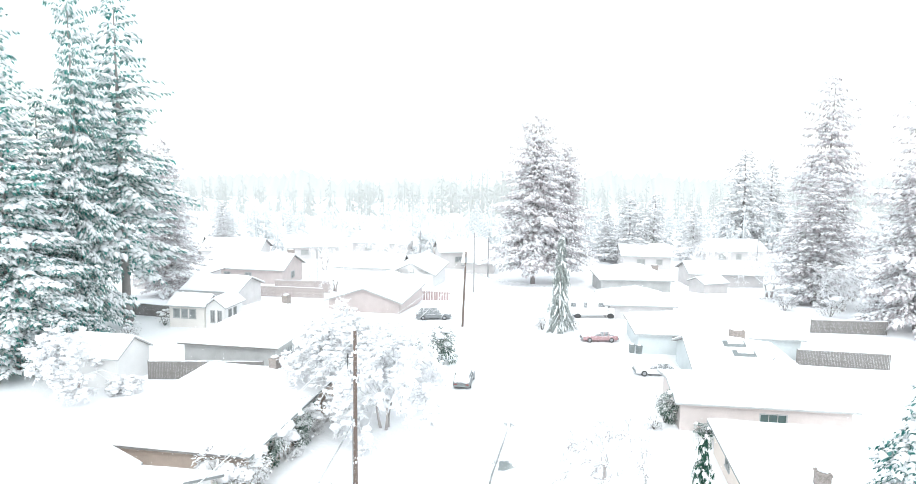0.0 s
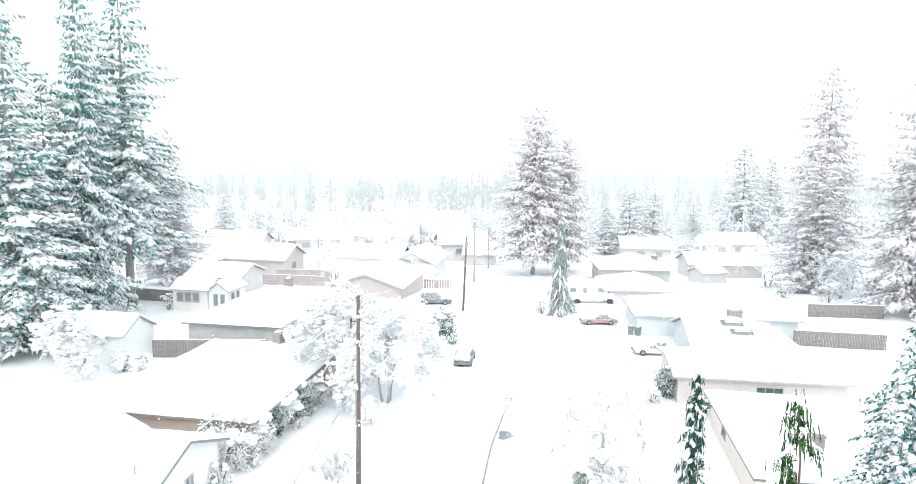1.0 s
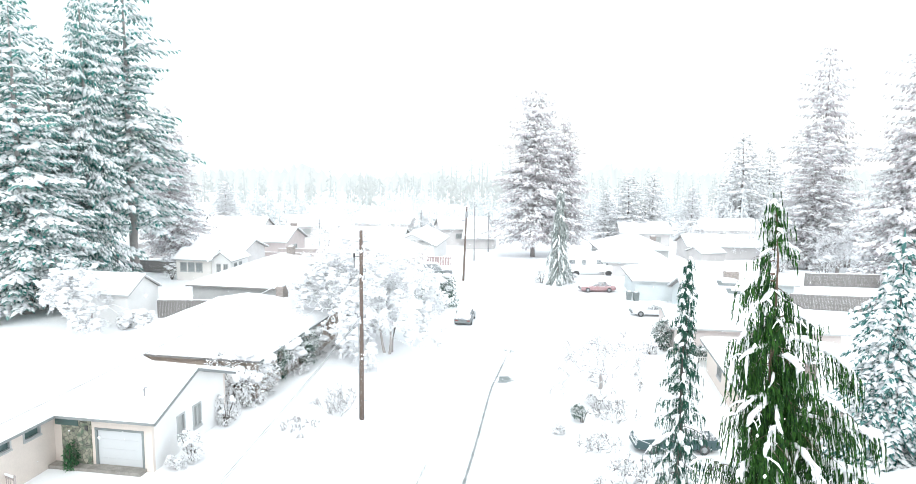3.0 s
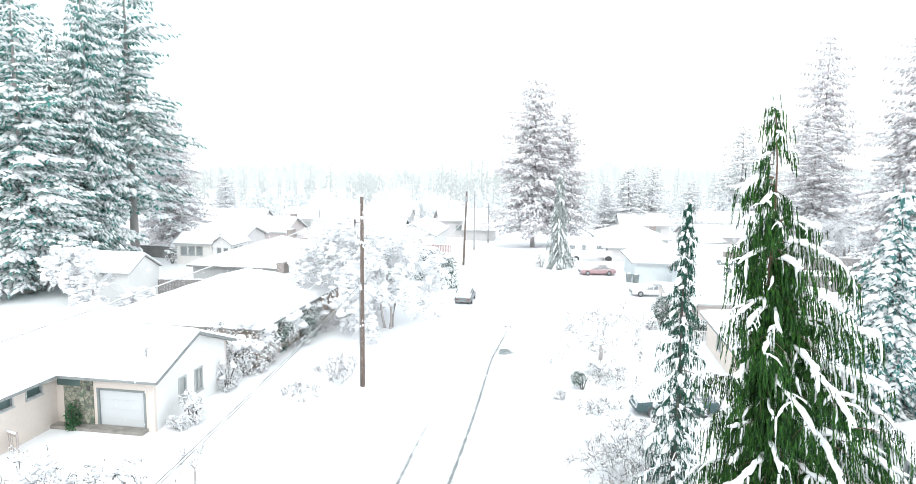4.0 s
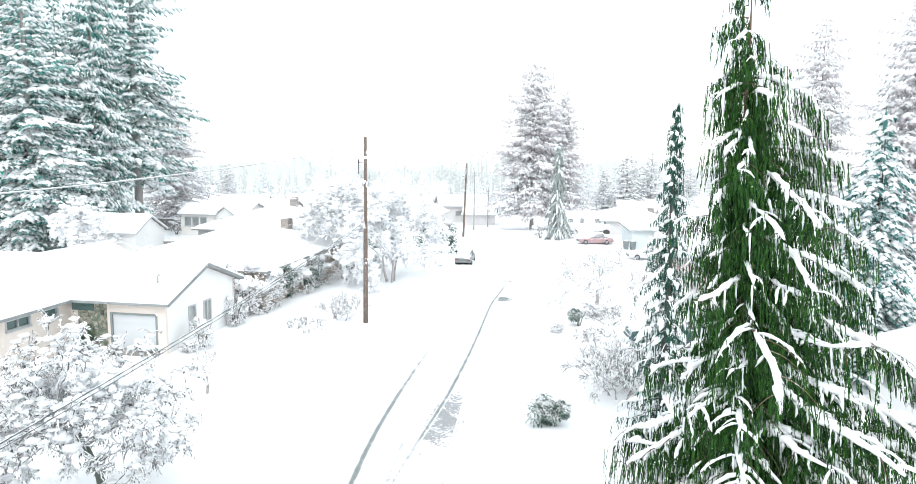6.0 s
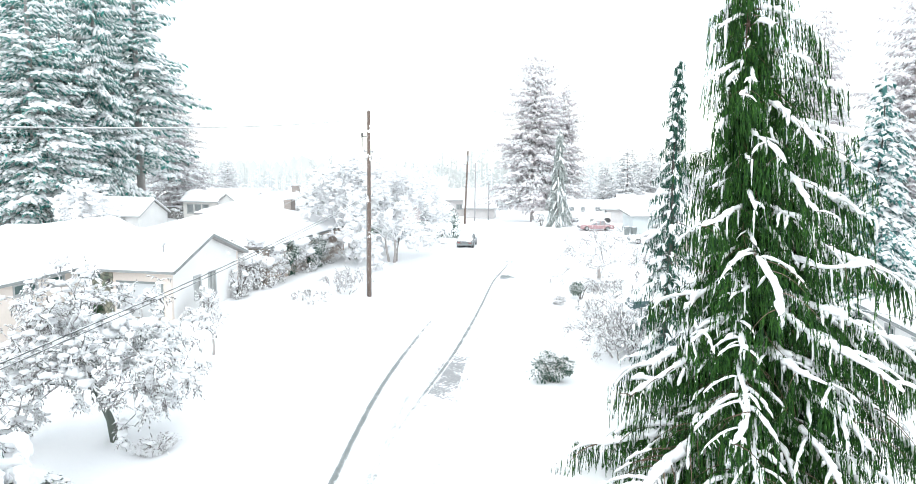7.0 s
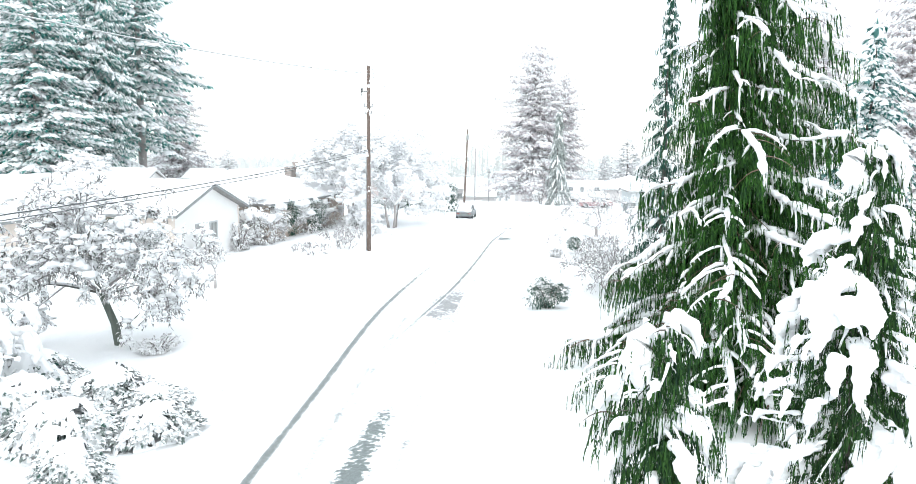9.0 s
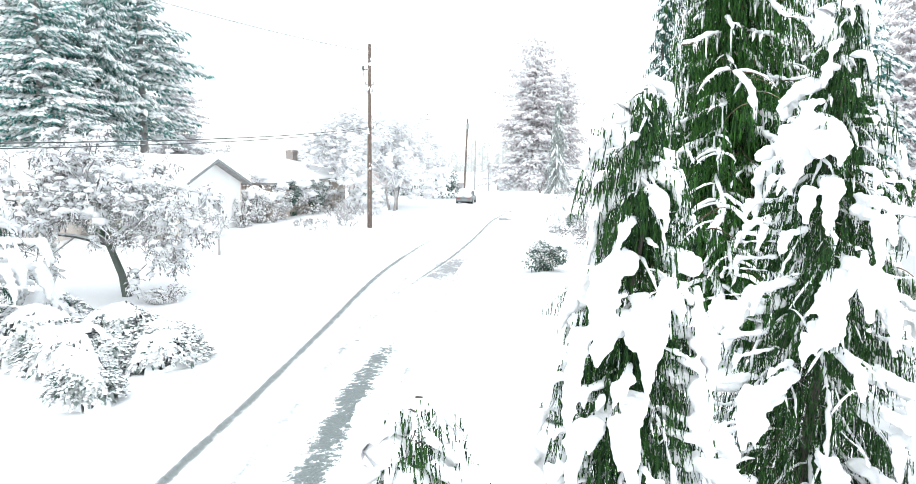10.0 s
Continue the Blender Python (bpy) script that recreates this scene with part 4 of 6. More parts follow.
def leafless(name, label, seed, m, h, material, bark, depth=5, droop=0.3, puffs=4, lean=(0, 0), spread=0.75, stems=1, category="tree", trunk=0.24, span=0.27, fat=1.0, stout=1.0, plump=0.0, flat=1.0, leader=False):
    rng = random.Random(seed)
    t = thing(name, m, label, category)
    bt, bc = Build(), Build()
    bp = Build() if plump else None
    for s in range(stems):
        a = 6.283 * s / stems + 0.5
        off = Vector((math.cos(a), math.sin(a), 0)) * (0.35 if stems > 1 else 0.0)
        top = off * (2.2 if stems > 1 else 1) + Vector((lean[0], lean[1], h * trunk))
        pts = [off + Vector((0, 0, -0.2)), off + (top - off) * 0.4 + Vector((rng.uniform(-.08, .08), rng.uniform(-.08, .08), 0)), top]
        r = h * 0.026 / math.sqrt(stems)
        bt.tube(pts, [r * 1.35 * stout, r * stout, r * 0.85 * stout], 8)
        n = 4 if stems == 1 else 3
        for k in range(n):
            b2 = a * (stems > 1) + 6.283 * k / n + rng.uniform(-0.4, 0.4)
            d = Vector((math.cos(b2) * 0.8, math.sin(b2) * 0.8, rng.uniform(0.5, 1.0) * flat)).normalized()
            twigs(bc, top, d, h * span, r * 0.6, depth - 1, rng, droop, puffs, spread, 4, fat, bp, plump)
    if leader:
        twigs(bc, top, Vector((0.1, -0.1, 1)).normalized(), h * 0.24, h * 0.014, depth - 1, rng, droop * 0.6, puffs, spread * 0.7, 4, fat, bp, plump)
    part("trunk", bt, bark, t, smooth=True)
    part("crown", bc, material, t, "bare crown with every twig under snow")
    if plump:
        tagged(part("snow_load", bp, M_SNOW, t, "cushions of snow among the twigs", smooth=True), kind="stuff")
    return t


leafless("street_tree", "spreading bare tree with every twig white with snow", 21, pose(-6.3, 59.4, 0, 0, 0, 20), 10.8, M_TWIG, M_BARK_PALE, 6, 0.28, 4, stems=3, spread=0.85, trunk=0.2, fat=0.85, plump=1.6, stout=0.65)
leafless("street_tree", "tall bare tree bowed under thick white snow", 22, pose(-10.4, 63.0, 0, 0, 0, 80), 9.8, M_TWIG, M_BARK_PALE, 6, 0.26, 4, stems=3, spread=0.72, trunk=0.24, fat=0.85, plump=1.6, stout=0.65)
leafless("ornamental_tree", "small bare front-garden tree dusted with snow", 23, pose(10.6, 50.4, 0, 0, 0, 0), 5.0, M_TWIG_THIN, M_BARK_PALE, 5, 0.22, 3, spread=1.05, trunk=0.24, span=0.37, fat=0.7, flat=0.4)
crooked = leafless("crooked_tree", "crooked leaning tree with a wide snow-heavy crown", 24, pose(-11.9, 19.6, 0, 0, 0, 0), 6.3, M_TWIG_NEAR, M_BARK_GREEN, 6, 0.42, 4, lean=(-0.55, -0.1), spread=1.0, trunk=0.30, span=0.25, fat=1.0, stout=0.8, plump=1.5, flat=0.6, leader=True)


def leafy_lobes(t, seed, middle, size, count):
    """Clumps of small leaves through a crown, each under its own cushion of snow."""
    rng = random.Random(seed)
    b, pad = Build(), Build()
    for k in range(count):
        a, e = k * 2.399, rng.uniform(-0.5, 1.2)
        u = rng.uniform(0.55, 1.0)
        c = Vector((middle[0] + size[0] * u * math.cos(a) * math.cos(e), middle[1] + size[1] * u * math.sin(a) * math.cos(e), middle[2] + size[2] * u * math.sin(e)))
        w = rng.uniform(0.38, 0.68)
        for _ in range(240):
            d = Vector((rng.gauss(0, 1), rng.gauss(0, 1), rng.gauss(0, 1))).normalized()
            fl = rng.uniform(0.06, 0.13)
            b.frond(c + Vector((d.x * w, d.y * w, d.z * w * 0.6)) * rng.uniform(0.5, 1.0), (d + Vector((rng.uniform(-.5, .5), rng.uniform(-.5, .5), -0.5))).normalized(), fl, fl * rng.uniform(0.16, 0.3), fl * 0.2, 0.6)
        for _ in range(8):
            o = Vector((rng.uniform(-.7, .7) * w, rng.uniform(-.7, .7) * w, w * rng.uniform(0.25, 0.6)))
            pad.blob(tuple(c + o), w * rng.uniform(0.2, 0.42), w * rng.uniform(0.2, 0.42), w * rng.uniform(0.14, 0.28), rng, 0.3)
    part("leaves", b, M_BUSH_MIXED, t, "small dark leaves among the twigs")
    tagged(part("snow_cover", pad, M_SNOW, t, "cushions of snow on the leaf clumps", smooth=True), kind="stuff")


leafy_lobes(crooked, 31, (-0.75, -0.1, 3.0), (2.7, 2.2, 1.55), 54)
leafless("garden_tree", "garden tree bent under heavy white snow", 25, pose(-36.6, 65.6, 0, 0, 0, 0), 7.4, M_TWIG, M_BARK_PALE, 6, 0.6, 3, spread=0.95, stems=2, fat=0.9, plump=2.3)
leafless("sapling", "thin round-headed sapling with snow on its twigs", 26, pose(-12.2, 29.7, 0, 0, 0, 0), 2.3, M_TWIG_THIN, M_BARK_PALE, 3, 0.0, 2, trunk=0.42, spread=0.9)
for i, (x, y, h) in enumerate(((-27, 140, 11), (-14, 146, 12), (-21, 118, 8), (53, 118, 9), (60, 108, 8), (66, 116, 9), (50, 141, 8), (-5, 158, 10))):
    leafless("far_tree", "distant bare tree furred with white snow", 40 + i, pose(x, y, 0, 0, 0, i * 50), h, M_TWIG, M_BARK_PALE, 5, 0.3, 2, stems=2, spread=0.85)


def shrub(label, seed, x, y, w, h, material, n=260, stems=6, heap=8, name="shrub", big=1.0):
    """A bush: stems from the ground, a dome of leafy sprays and pads of snow on top."""
    rng = random.Random(seed)
    t = thing(name, pose(x, y, 0, 0, 0, seed * 37 % 360), label, "shrub")
    b = Build()
    for k in range(stems):
        a = 6.283 * k / stems
        b.tube([Vector((0.05 * math.cos(a), 0.05 * math.sin(a), -0.15)), Vector((w * 0.2 * math.cos(a), w * 0.2 * math.sin(a), h * 0.5)), Vector((w * 0.38 * math.cos(a), w * 0.38 * math.sin(a), h * 0.8))], [0.035, 0.025, 0.01], 4)
    tagged(part("stemwork", b, M_BARK, t), kind="stuff")
    b = Build()
    lobes = [(rng.uniform(-.3, .3) * w, rng.uniform(-.3, .3) * w, rng.uniform(0.22, 0.70) * h, rng.uniform(0.25, 0.38)) for _ in range(5)]
    for i in range(n):
        lx, ly, lz, lr = lobes[i % 5]
        a, el = rng.uniform(0, 6.283), rng.uniform(-1.2, 1.45)
        d = Vector((math.cos(a) * math.cos(el), math.sin(a) * math.cos(el), math.sin(el)))
        p = Vector((lx, ly, lz)) + Vector((d.x * w * lr, d.y * w * lr, d.z * h * lr)) * rng.uniform(0.55, 1.0)
        p.z = max(0.05, p.z)
        e = (d + Vector((rng.uniform(-.6, .6), rng.uniform(-.6, .6), rng.uniform(-.7, .2)))).normalized()
        fl = (0.03 * (w + h) + 0.06) * rng.uniform(0.6, 1.25)
        b.frond(p, e, fl, fl * rng.uniform(0.16, 0.3), fl * 0.2, 0.6)
    part("leaves", b, material, t)
    if heap:
        b = Build()
        for i in range(heap):
            lx, ly, lz, lr = lobes[i % 5]
            b.blob((lx + rng.uniform(-.12, .12) * w, ly + rng.uniform(-.12, .12) * w, lz + h * lr * rng.uniform(0.7, 0.95)), big * w * rng.uniform(.09, .17), big * w * rng.uniform(.09, .17), big * h * rng.uniform(.05, .09), rng, 0.25)
        tagged(part("snow_cover", b, M_SNOW, t, "pads of settled snow", smooth=True), kind="stuff")
    return t


LB, DB = "rounded garden shrub heaped with snow", "dark evergreen shrub with snow on its leaves"
for i, (x, y, w, h, dark) in enumerate((
        (-17.4, 48.4, 2.9, 3.6, 0), (-15.5, 46.6, 3.0, 3.6, 0), (-14.9, 48.9, 3.2, 3.4, 0), (-14.3, 51.0, 3.0, 3.3, 1), (-13.9, 53.2, 3.2, 3.2, 0), (-13.3, 55.6, 3.0, 3.0, 1), (-12.9, 57.8, 2.8, 2.8, 0),
        (-15.3, 37.5, 1.5, 1.8, 0), (-15.1, 42.9, 1.5, 2.0, 0), (-15.7, 36.5, 1.0, 0.8, 0),
        (-2.1, 78.2, 4.2, 4.3, 1), (-3.5, 76.5, 1.8, 1.2, 0), (-10.0, 61.0, 1.6, 1.3, 1), 
        (3.7, 26.2, 1.6, 1.35, 1), (8.1, 44.0, 1.3, 1.1, 1), (8.6, 31.5, 2.2, 2.2, 0), (6.3, 42.0, 1.0, 0.7, 0), (9.8, 47.0, 2.0, 1.2, 0), 
        (18.4, 61.6, 2.3, 3.0, 1), (20.6, 57.7, 1.9, 1.5, 1), (17.0, 60.0, 1.6, 1.3, 0),
        (1.75, 8.6, 0.75, 0.35, 1), (-10.2, 18.8, 1.3, 0.6, 0),
        (11.4, 94.0, 2.2, 2.4, 0), (15.8, 95.0, 2.0, 2.0, 0), (56, 104, 4.5, 3.6, 0), (51, 108, 4.5, 3.2, 0), (61, 101, 4.5, 4.4, 0),
        (-34.0, 68.0, 1.6, 1.2, 0), (-30.0, 72.5, 1.8, 1.5, 0), (-39.6, 93.4, 2.4, 2.2, 0), (-42, 88, 2.6, 2.0, 0))):
    shrub(DB if dark else LB, 100 + i, x, y, w, h, M_BUSH_DARK if dark else M_BUSH, 1900 if i < 7 or (dark and y < 80) else 1100 if y < 60 else 450, heap=5 if dark else 22 if i < 7 else 10, big=1.25 if i < 7 else 1.0)
for i in range(5):
    shrub("low clipped dark hedge with snow along its top", 160 + i, -12.4 + i * 1.9, 82.3 + i * 0.35, 2.3, 1.4, M_BUSH_DARK, 800, heap=6, name="hedge_bush")
for i, (x, y, h, st) in enumerate(((-8.2, 44.8, 2.1, 4), (-10.2, 41.9, 1.0, 4), (7.6, 29.9, 3.3, 5), (8.7, 31.8, 2.6, 5), (9.6, 35.4, 1.7, 5), (10.6, 33.0, 1.7, 5), (8.4, 39.6, 1.2, 5), (10.3, 44.2, 1.6, 4))):
    leafless("bare_shrub", "bare many-stemmed shrub with snow on its twigs", 60 + i, pose(x, y, 0, 0, 0, i * 70), h, M_TWIG_THIN if i < 2 else M_TWIG_NEAR, M_BARK_PALE, 4, 0.1, 3, stems=st, spread=0.7, trunk=0.12, category="shrub", span=0.3)
# snow-buried border of low evergreens in the near garden
def buried(label, seed, x, y, w, h):
    """A low evergreen whose snow hood sags over it, leaves showing round the skirts."""
    rng = random.Random(seed)
    t = thing("low_evergreen", pose(x, y, 0, 0, 0, seed * 41 % 360), label, "shrub")
    b = Build()
    for i in range(900):
        a, u = rng.uniform(0, 6.283), rng.uniform(0.3, 1.0)
        z = h * (1.0 - 0.62 * u ** 2.4) * (1 - 0.75 * rng.random() ** 1.6) * 0.84 + 0.03
        d = Vector((math.cos(a), math.sin(a), rng.uniform(-0.7, 0.5))).normalized()
        fl = rng.uniform(0.10, 0.22)
        b.frond(Vector((math.cos(a) * w * 0.5 * u, math.sin(a) * w * 0.42 * u, z)), d, fl, fl * 0.3, fl * 0.2, 0.6)
    part("leaves", b, M_LOW_LEAVES, t)
    b = Build()
    rings, seg = 20, 72
    ph = [rng.uniform(0, 6.28) for _ in range(3)]
    lobe = [0.95 + 0.10 * math.sin(3 * 6.283 * k / seg + ph[0]) + 0.08 * math.sin(5 * 6.283 * k / seg + ph[1]) + 0.05 * math.sin(11 * 6.283 * k / seg + ph[2]) for k in range(seg)]
    for r in range(rings + 1):
        u = r / rings
        for k in range(seg):
            a = 6.283 * k / seg
            q = lobe[k] * 0.5 + 0.25 * (lobe[k - 1] + lobe[(k + 1) % seg])
            x0, y0 = math.cos(a) * w * 0.5 * u * q, math.sin(a) * w * 0.43 * u * q
            n = noise.noise(Vector((x0 * 2.2 + seed, y0 * 2.2, 0.5))) * 0.16 + noise.noise(Vector((x0 * 6 + seed, y0 * 6, 4.5))) * 0.05
            gap = noise.noise(Vector((x0 * 3.4 + seed * 3.7, y0 * 3.4, 9.1))) + 0.6 * noise.noise(Vector((x0 * 10, y0 * 10, seed)))
            z = h * (1.0 - 0.98 * u ** 2.6) + n * h * (1 - u ** 6) - (0.10 if r == rings else 0) - (0.12 * smoothstep(0.05, 0.26, gap) if r > 4 else 0)
            b.v.append((x0, y0, z))
    for r in range(rings):
        for k in range(seg):
            # gaps where leaves break through the hood
            hx, hy, _ = b.v[r * seg + k]
            if r > 6 and noise.noise(Vector((hx * 3.4 + seed * 3.7, hy * 3.4, 9.1))) + 0.6 * noise.noise(Vector((hx * 10, hy * 10, seed))) > 0.20:
                continue
            a, c = r * seg + k, r * seg + (k + 1) % seg
            b.f.append((a, a + seg, c + seg, c))
    part("snow_hood", b, M_SNOW, t, "rolling hood of snow", smooth=True)
    return t


for i, (x, y, w, h) in enumerate(((-7.9, 9.4, 1.7, 0.9), (-9.2, 11.4, 2.8, 1.0), (-7.4, 12.0, 2.2, 0.75), (-10.9, 12.6, 2.6, 1.2), (-9.6, 14.2, 2.8, 0.9), (-11.9, 14.8, 2.8, 1.2), (-13.0, 12.4, 2.8, 1.5), (-8.2, 13.8, 1.9, 0.6))):
    buried("low spreading evergreen half buried in snow", 170 + i, x, y, w, h)


# ---- weeping cypresses ----
def pillows(h, r0, slope, cap, count, size, rng):
    """Heaps of snow sagging over the outer boughs, one above another like shingles."""
    b = Build()
    for k in range(count):
        u = ((k + rng.random()) / count) ** 0.75
        z = h * (1 - 0.93 * u)
        reach = min(cap, r0 + slope * (h - z)) * rng.uniform(0.85, 1.22)
        a = k * 2.399 + rng.uniform(-0.5, 0.5)
        out = Vector((math.cos(a), math.sin(a), 0))
        side = Vector((-out.y, out.x, 0))
        w = size * rng.choice((0.32, 0.42, 0.55, 0.75, 1.0, 1.3)) * (0.7 + 0.3 * min(1.0, u * 3)) * rng.uniform(0.85, 1.15)
        c0 = Vector((0, 0, z)) + out * (reach * 0.55) + UP * (0.55 * w)
        c1 = Vector((0, 0, z)) + out * reach
        m = max(2, int((c1 - c0).length / (w * 0.7)))
        for i in range(m):
            p = c0.lerp(c1, i / m)
            b.blob((p.x, p.y, p.z), w * rng.uniform(0.6, 1.0), w * rng.uniform(0.6, 1.0), w * rng.uniform(0.4, 0.65), rng, 0.25)
        for lobe in range(rng.choice((1, 2, 3))):
            off = side * (w * (lobe * 1.05 * (-1 if lobe % 2 else 1) + rng.uniform(-0.3, 0.3)))
            drop = w * rng.uniform(0.6, 4.2)
            m = max(2, int(drop / (w * 0.5)))
            fat = rng.uniform(0.65, 1.05)
            for i in range(m + 1):
                v = i / m
                p = c1 + off + out * (w * 0.75 * math.sin(v * 1.7)) - UP * (drop * v + 0.25 * w * lobe)
                q = w * fat * (1 - 0.70 * v * v) * rng.uniform(0.8, 1.1)
                b.blob((p.x, p.y, p.z), q * 0.8, q * 0.8, q * 0.8, rng, 0.25)
    return b


def cypress(name, label, seed, m, h, r0, slope, foliage, branches, strand, laden=0.0, trunk_bark=None, low=0.02, density=1.0, crest=1.0, bw=1.0, inner=0.06, sag0=0.45, major=0, cap=99.0, tilt=0.0, lumpy=1.0, crown=(), minors=0, fold=0.0, heaps=0, heap_size=0.15):
    """A weeping conifer: drooping limbs with curtains of hanging sprays and ropes of snow along every branch."""
    rng = random.Random(seed)
    t = thing(name, m, label, "conifer tree")
    b = Build()
    pts = [Vector((0.05 * math.sin(i * 1.1), 0.05 * math.cos(i * 1.7), -0.2 + (h - 0.3) * i / 14)) for i in range(15)]
    b.tube(pts, [max(0.015, h * 0.013 * (1 - i / 14.3)) for i in range(15)], 8)
    part("trunk", b, trunk_bark or M_BARK, t, smooth=True)
    limbs, leaf, snow = Build(), Build(), Build()

    def curtain(p, out, length, n):
        for _ in range(n):
            q = p + Vector((rng.uniform(-.09, .09), rng.uniform(-.09, .09), rng.uniform(-.07, 0.0)))
            ln = length * rng.uniform(0.45, 1.3)
            k = max(3, int(ln / (0.052 * bw)))
            dx, dy = out.x * 0.12 + rng.uniform(-.12, .12), out.y * 0.12 + rng.uniform(-.12, .12)
            for i in range(k):
                s = i / k
                c = Vector((q.x + dx * ln * s, q.y + dy * ln * s, q.z - ln * s))
                d = Vector((dx * 0.6 + rng.uniform(-.24, .24), dy * 0.6 + rng.uniform(-.24, .24), rng.uniform(-1.1, -0.8)))
                leaf.leaf(c, d, rng.uniform(0.10, 0.19) * bw, rng.uniform(0.010, 0.018) * bw if bw > 0.8 else rng.uniform(0.007, 0.013) * bw, rng.uniform(0, 3.14))

    def rope(path, r, gap):
        """Snow lying along a branch, broken here and there, lumpy, with fringes hanging off its sides."""
        fine = [path[0]]
        for a, c in zip(path, path[1:]):
            m = max(1, int((c - a).length / (0.10 * bw)))
            fine += [a.lerp(c, (i + 1) / m) for i in range(m)]
        i = 0
        while i < len(fine) - 1:
            n = rng.randrange(5, 16)
            seg = fine[i:i + n + 1]
            if len(seg) > 2 and rng.random() > gap:
                kk = len(seg)
                swell = rng.uniform(0.6, 1.25)
                rr = [r * swell * rng.uniform(0.6, 1.25) * (0.35 if j in (0, kk - 1) else 1.0) for j in range(kk)]
                snow.tube([q + UP * (rr[j] * 0.6) + Vector((rng.uniform(-.5, .5), rng.uniform(-.5, .5), 0)) * rr[j] for j, q in enumerate(seg)], rr, 6)
                for j in range(1, kk):
                    if rng.random() < 0.5:
                        a = rng.uniform(0, 6.283)
                        d = Vector((math.cos(a) * 0.55, math.sin(a) * 0.55, -0.9)).normalized()
                        snow.frond(seg[j] + UP * rr[j] * 0.5, d, r * rng.uniform(2.0, 5.0), r * rng.uniform(0.35, 0.75), 0, 0.8)
            i += n

    def lump(path, i0, w):
        """A heaped fold of snow draped down the outer part of a branch."""
        seg = path[i0:]
        if len(seg) < 3:
            return
        pts = []
        for a, c in zip(seg, seg[1:]):
            pts += [a, a.lerp(c, 0.5)]
        pts.append(seg[-1])
        n = len(pts) - 1
        ph, q = rng.uniform(0, 6), rng.uniform(0.35, 0.7)
        rr = []
        for j in range(n + 1):
            x = j / n
            body = math.sin(math.pi * min(1, (x + 0.06) / (1.12)) ** (0.5 / q + 0.3)) ** 0.55 if 0 <= x <= 1 else 0
            rr.append(w * max(0.12, body) * (1 + 0.16 * math.sin(x * 9 + ph)) * rng.uniform(0.94, 1.06))
        snow.tube([p + UP * (rr[j] * 0.7) for j, p in enumerate(pts)], rr, 8)

    limbs_at = []
    for drop, turn, reach in crown:
        limbs_at.append((h - drop, reach, radians(turn), True))
    for k in range(branches):
        u = ((k + rng.random()) / branches) ** (0.7 if crown else 0.8)
        z = h * (1 - low) * (1 - u) + h * low
        if crown and z > h - crown[-1][0]:
            continue
        reach = min(cap, r0 + slope * (h - z)) * rng.choice((0.55, 0.75, 0.92, 1.0, 1.12)) * rng.uniform(0.9, 1.1)
        if major:
            reach *= rng.uniform(1.0, 1.3)
        limbs_at.append((z, reach, k * 2.399 + rng.uniform(-0.35, 0.35), bool(major)))
    for k in range(minors):
        u = ((k + rng.random()) / minors) ** 0.7
        z = (h - 0.5) * (1 - u) + h * low
        if crown and (z > h - 1.6 or (z > h - 3.5 and k % 2)):
            continue
        limbs_at.append((z, min(cap, r0 + slope * 0.8 * (h - z)) * rng.uniform(0.3, 0.74) + 0.04, k * 2.399 + 1.0, False))
    for z, reach, a, big in limbs_at:
        out = Vector((math.cos(a), math.sin(a), 0))
        if tilt and not (crown and z > h - crown[-1][0]):
            reach *= 1 + (tilt + 0.15 * (1 - smoothstep(5.0, 10.0, h - z))) * smoothstep(2.0, 8.0, z) * out.x
        side = Vector((-out.y, out.x, 0))
        rise, sag, lift = rng.uniform(0.02, 0.34), rng.uniform(sag0 * 0.85, sag0 + 0.5), rng.uniform(0.1, 0.25)
        if major:
            rise, sag, lift = (rng.uniform(0.12, 0.34), rng.uniform(0.45, 0.85), rng.uniform(0.1, 0.25)) if big else (rng.uniform(0.0, 0.2), rng.uniform(0.7, 1.15), 0.1)
        n = max(5, int(reach / (0.22 * bw)))
        path = []
        sw, wob, ph = rng.uniform(-0.3, 0.3), rng.uniform(0.02, 0.07), rng.uniform(0, 6)
        for i in range(n + 1):
            s = i / n
            path.append(Vector((0, 0, z)) + out * (reach * s * (1 - 0.08 * s)) + side * (reach * (sw * s * s + wob * math.sin(s * 7 + ph) * s)) + UP * (reach * (rise * s - sag * s * s + lift * s ** 4 + 0.5 * wob * math.sin(s * 9 + ph) * s)))
        rb = (0.012 + 0.010 * reach) * (0.45 if bw < 0.7 else 1.0)
        limbs.tube(path, [rb * (1 - 0.8 * i / n) for i in range(n + 1)], 4)
        if major:
            if big or rng.random() < 0.12:
                rope(path[max(1, n // 5):], (0.045 + 0.016 * reach) * crest, 0.05)
                if fold and big and reach > 0.8:
                    lump(path, max(1, int(n * rng.uniform(0.3, 0.6))), fold * rng.uniform(0.07, 0.12) * (0.5 + 0.3 * reach))
                    # dribbles of snow caught in the hanging sprays
                    for i in range(2, n + 1):
                        if rng.random() < 0.6:
                            c = path[i] + Vector((rng.uniform(-.1, .1), rng.uniform(-.1, .1), 0))
                            ln = rng.uniform(0.2, 0.75)
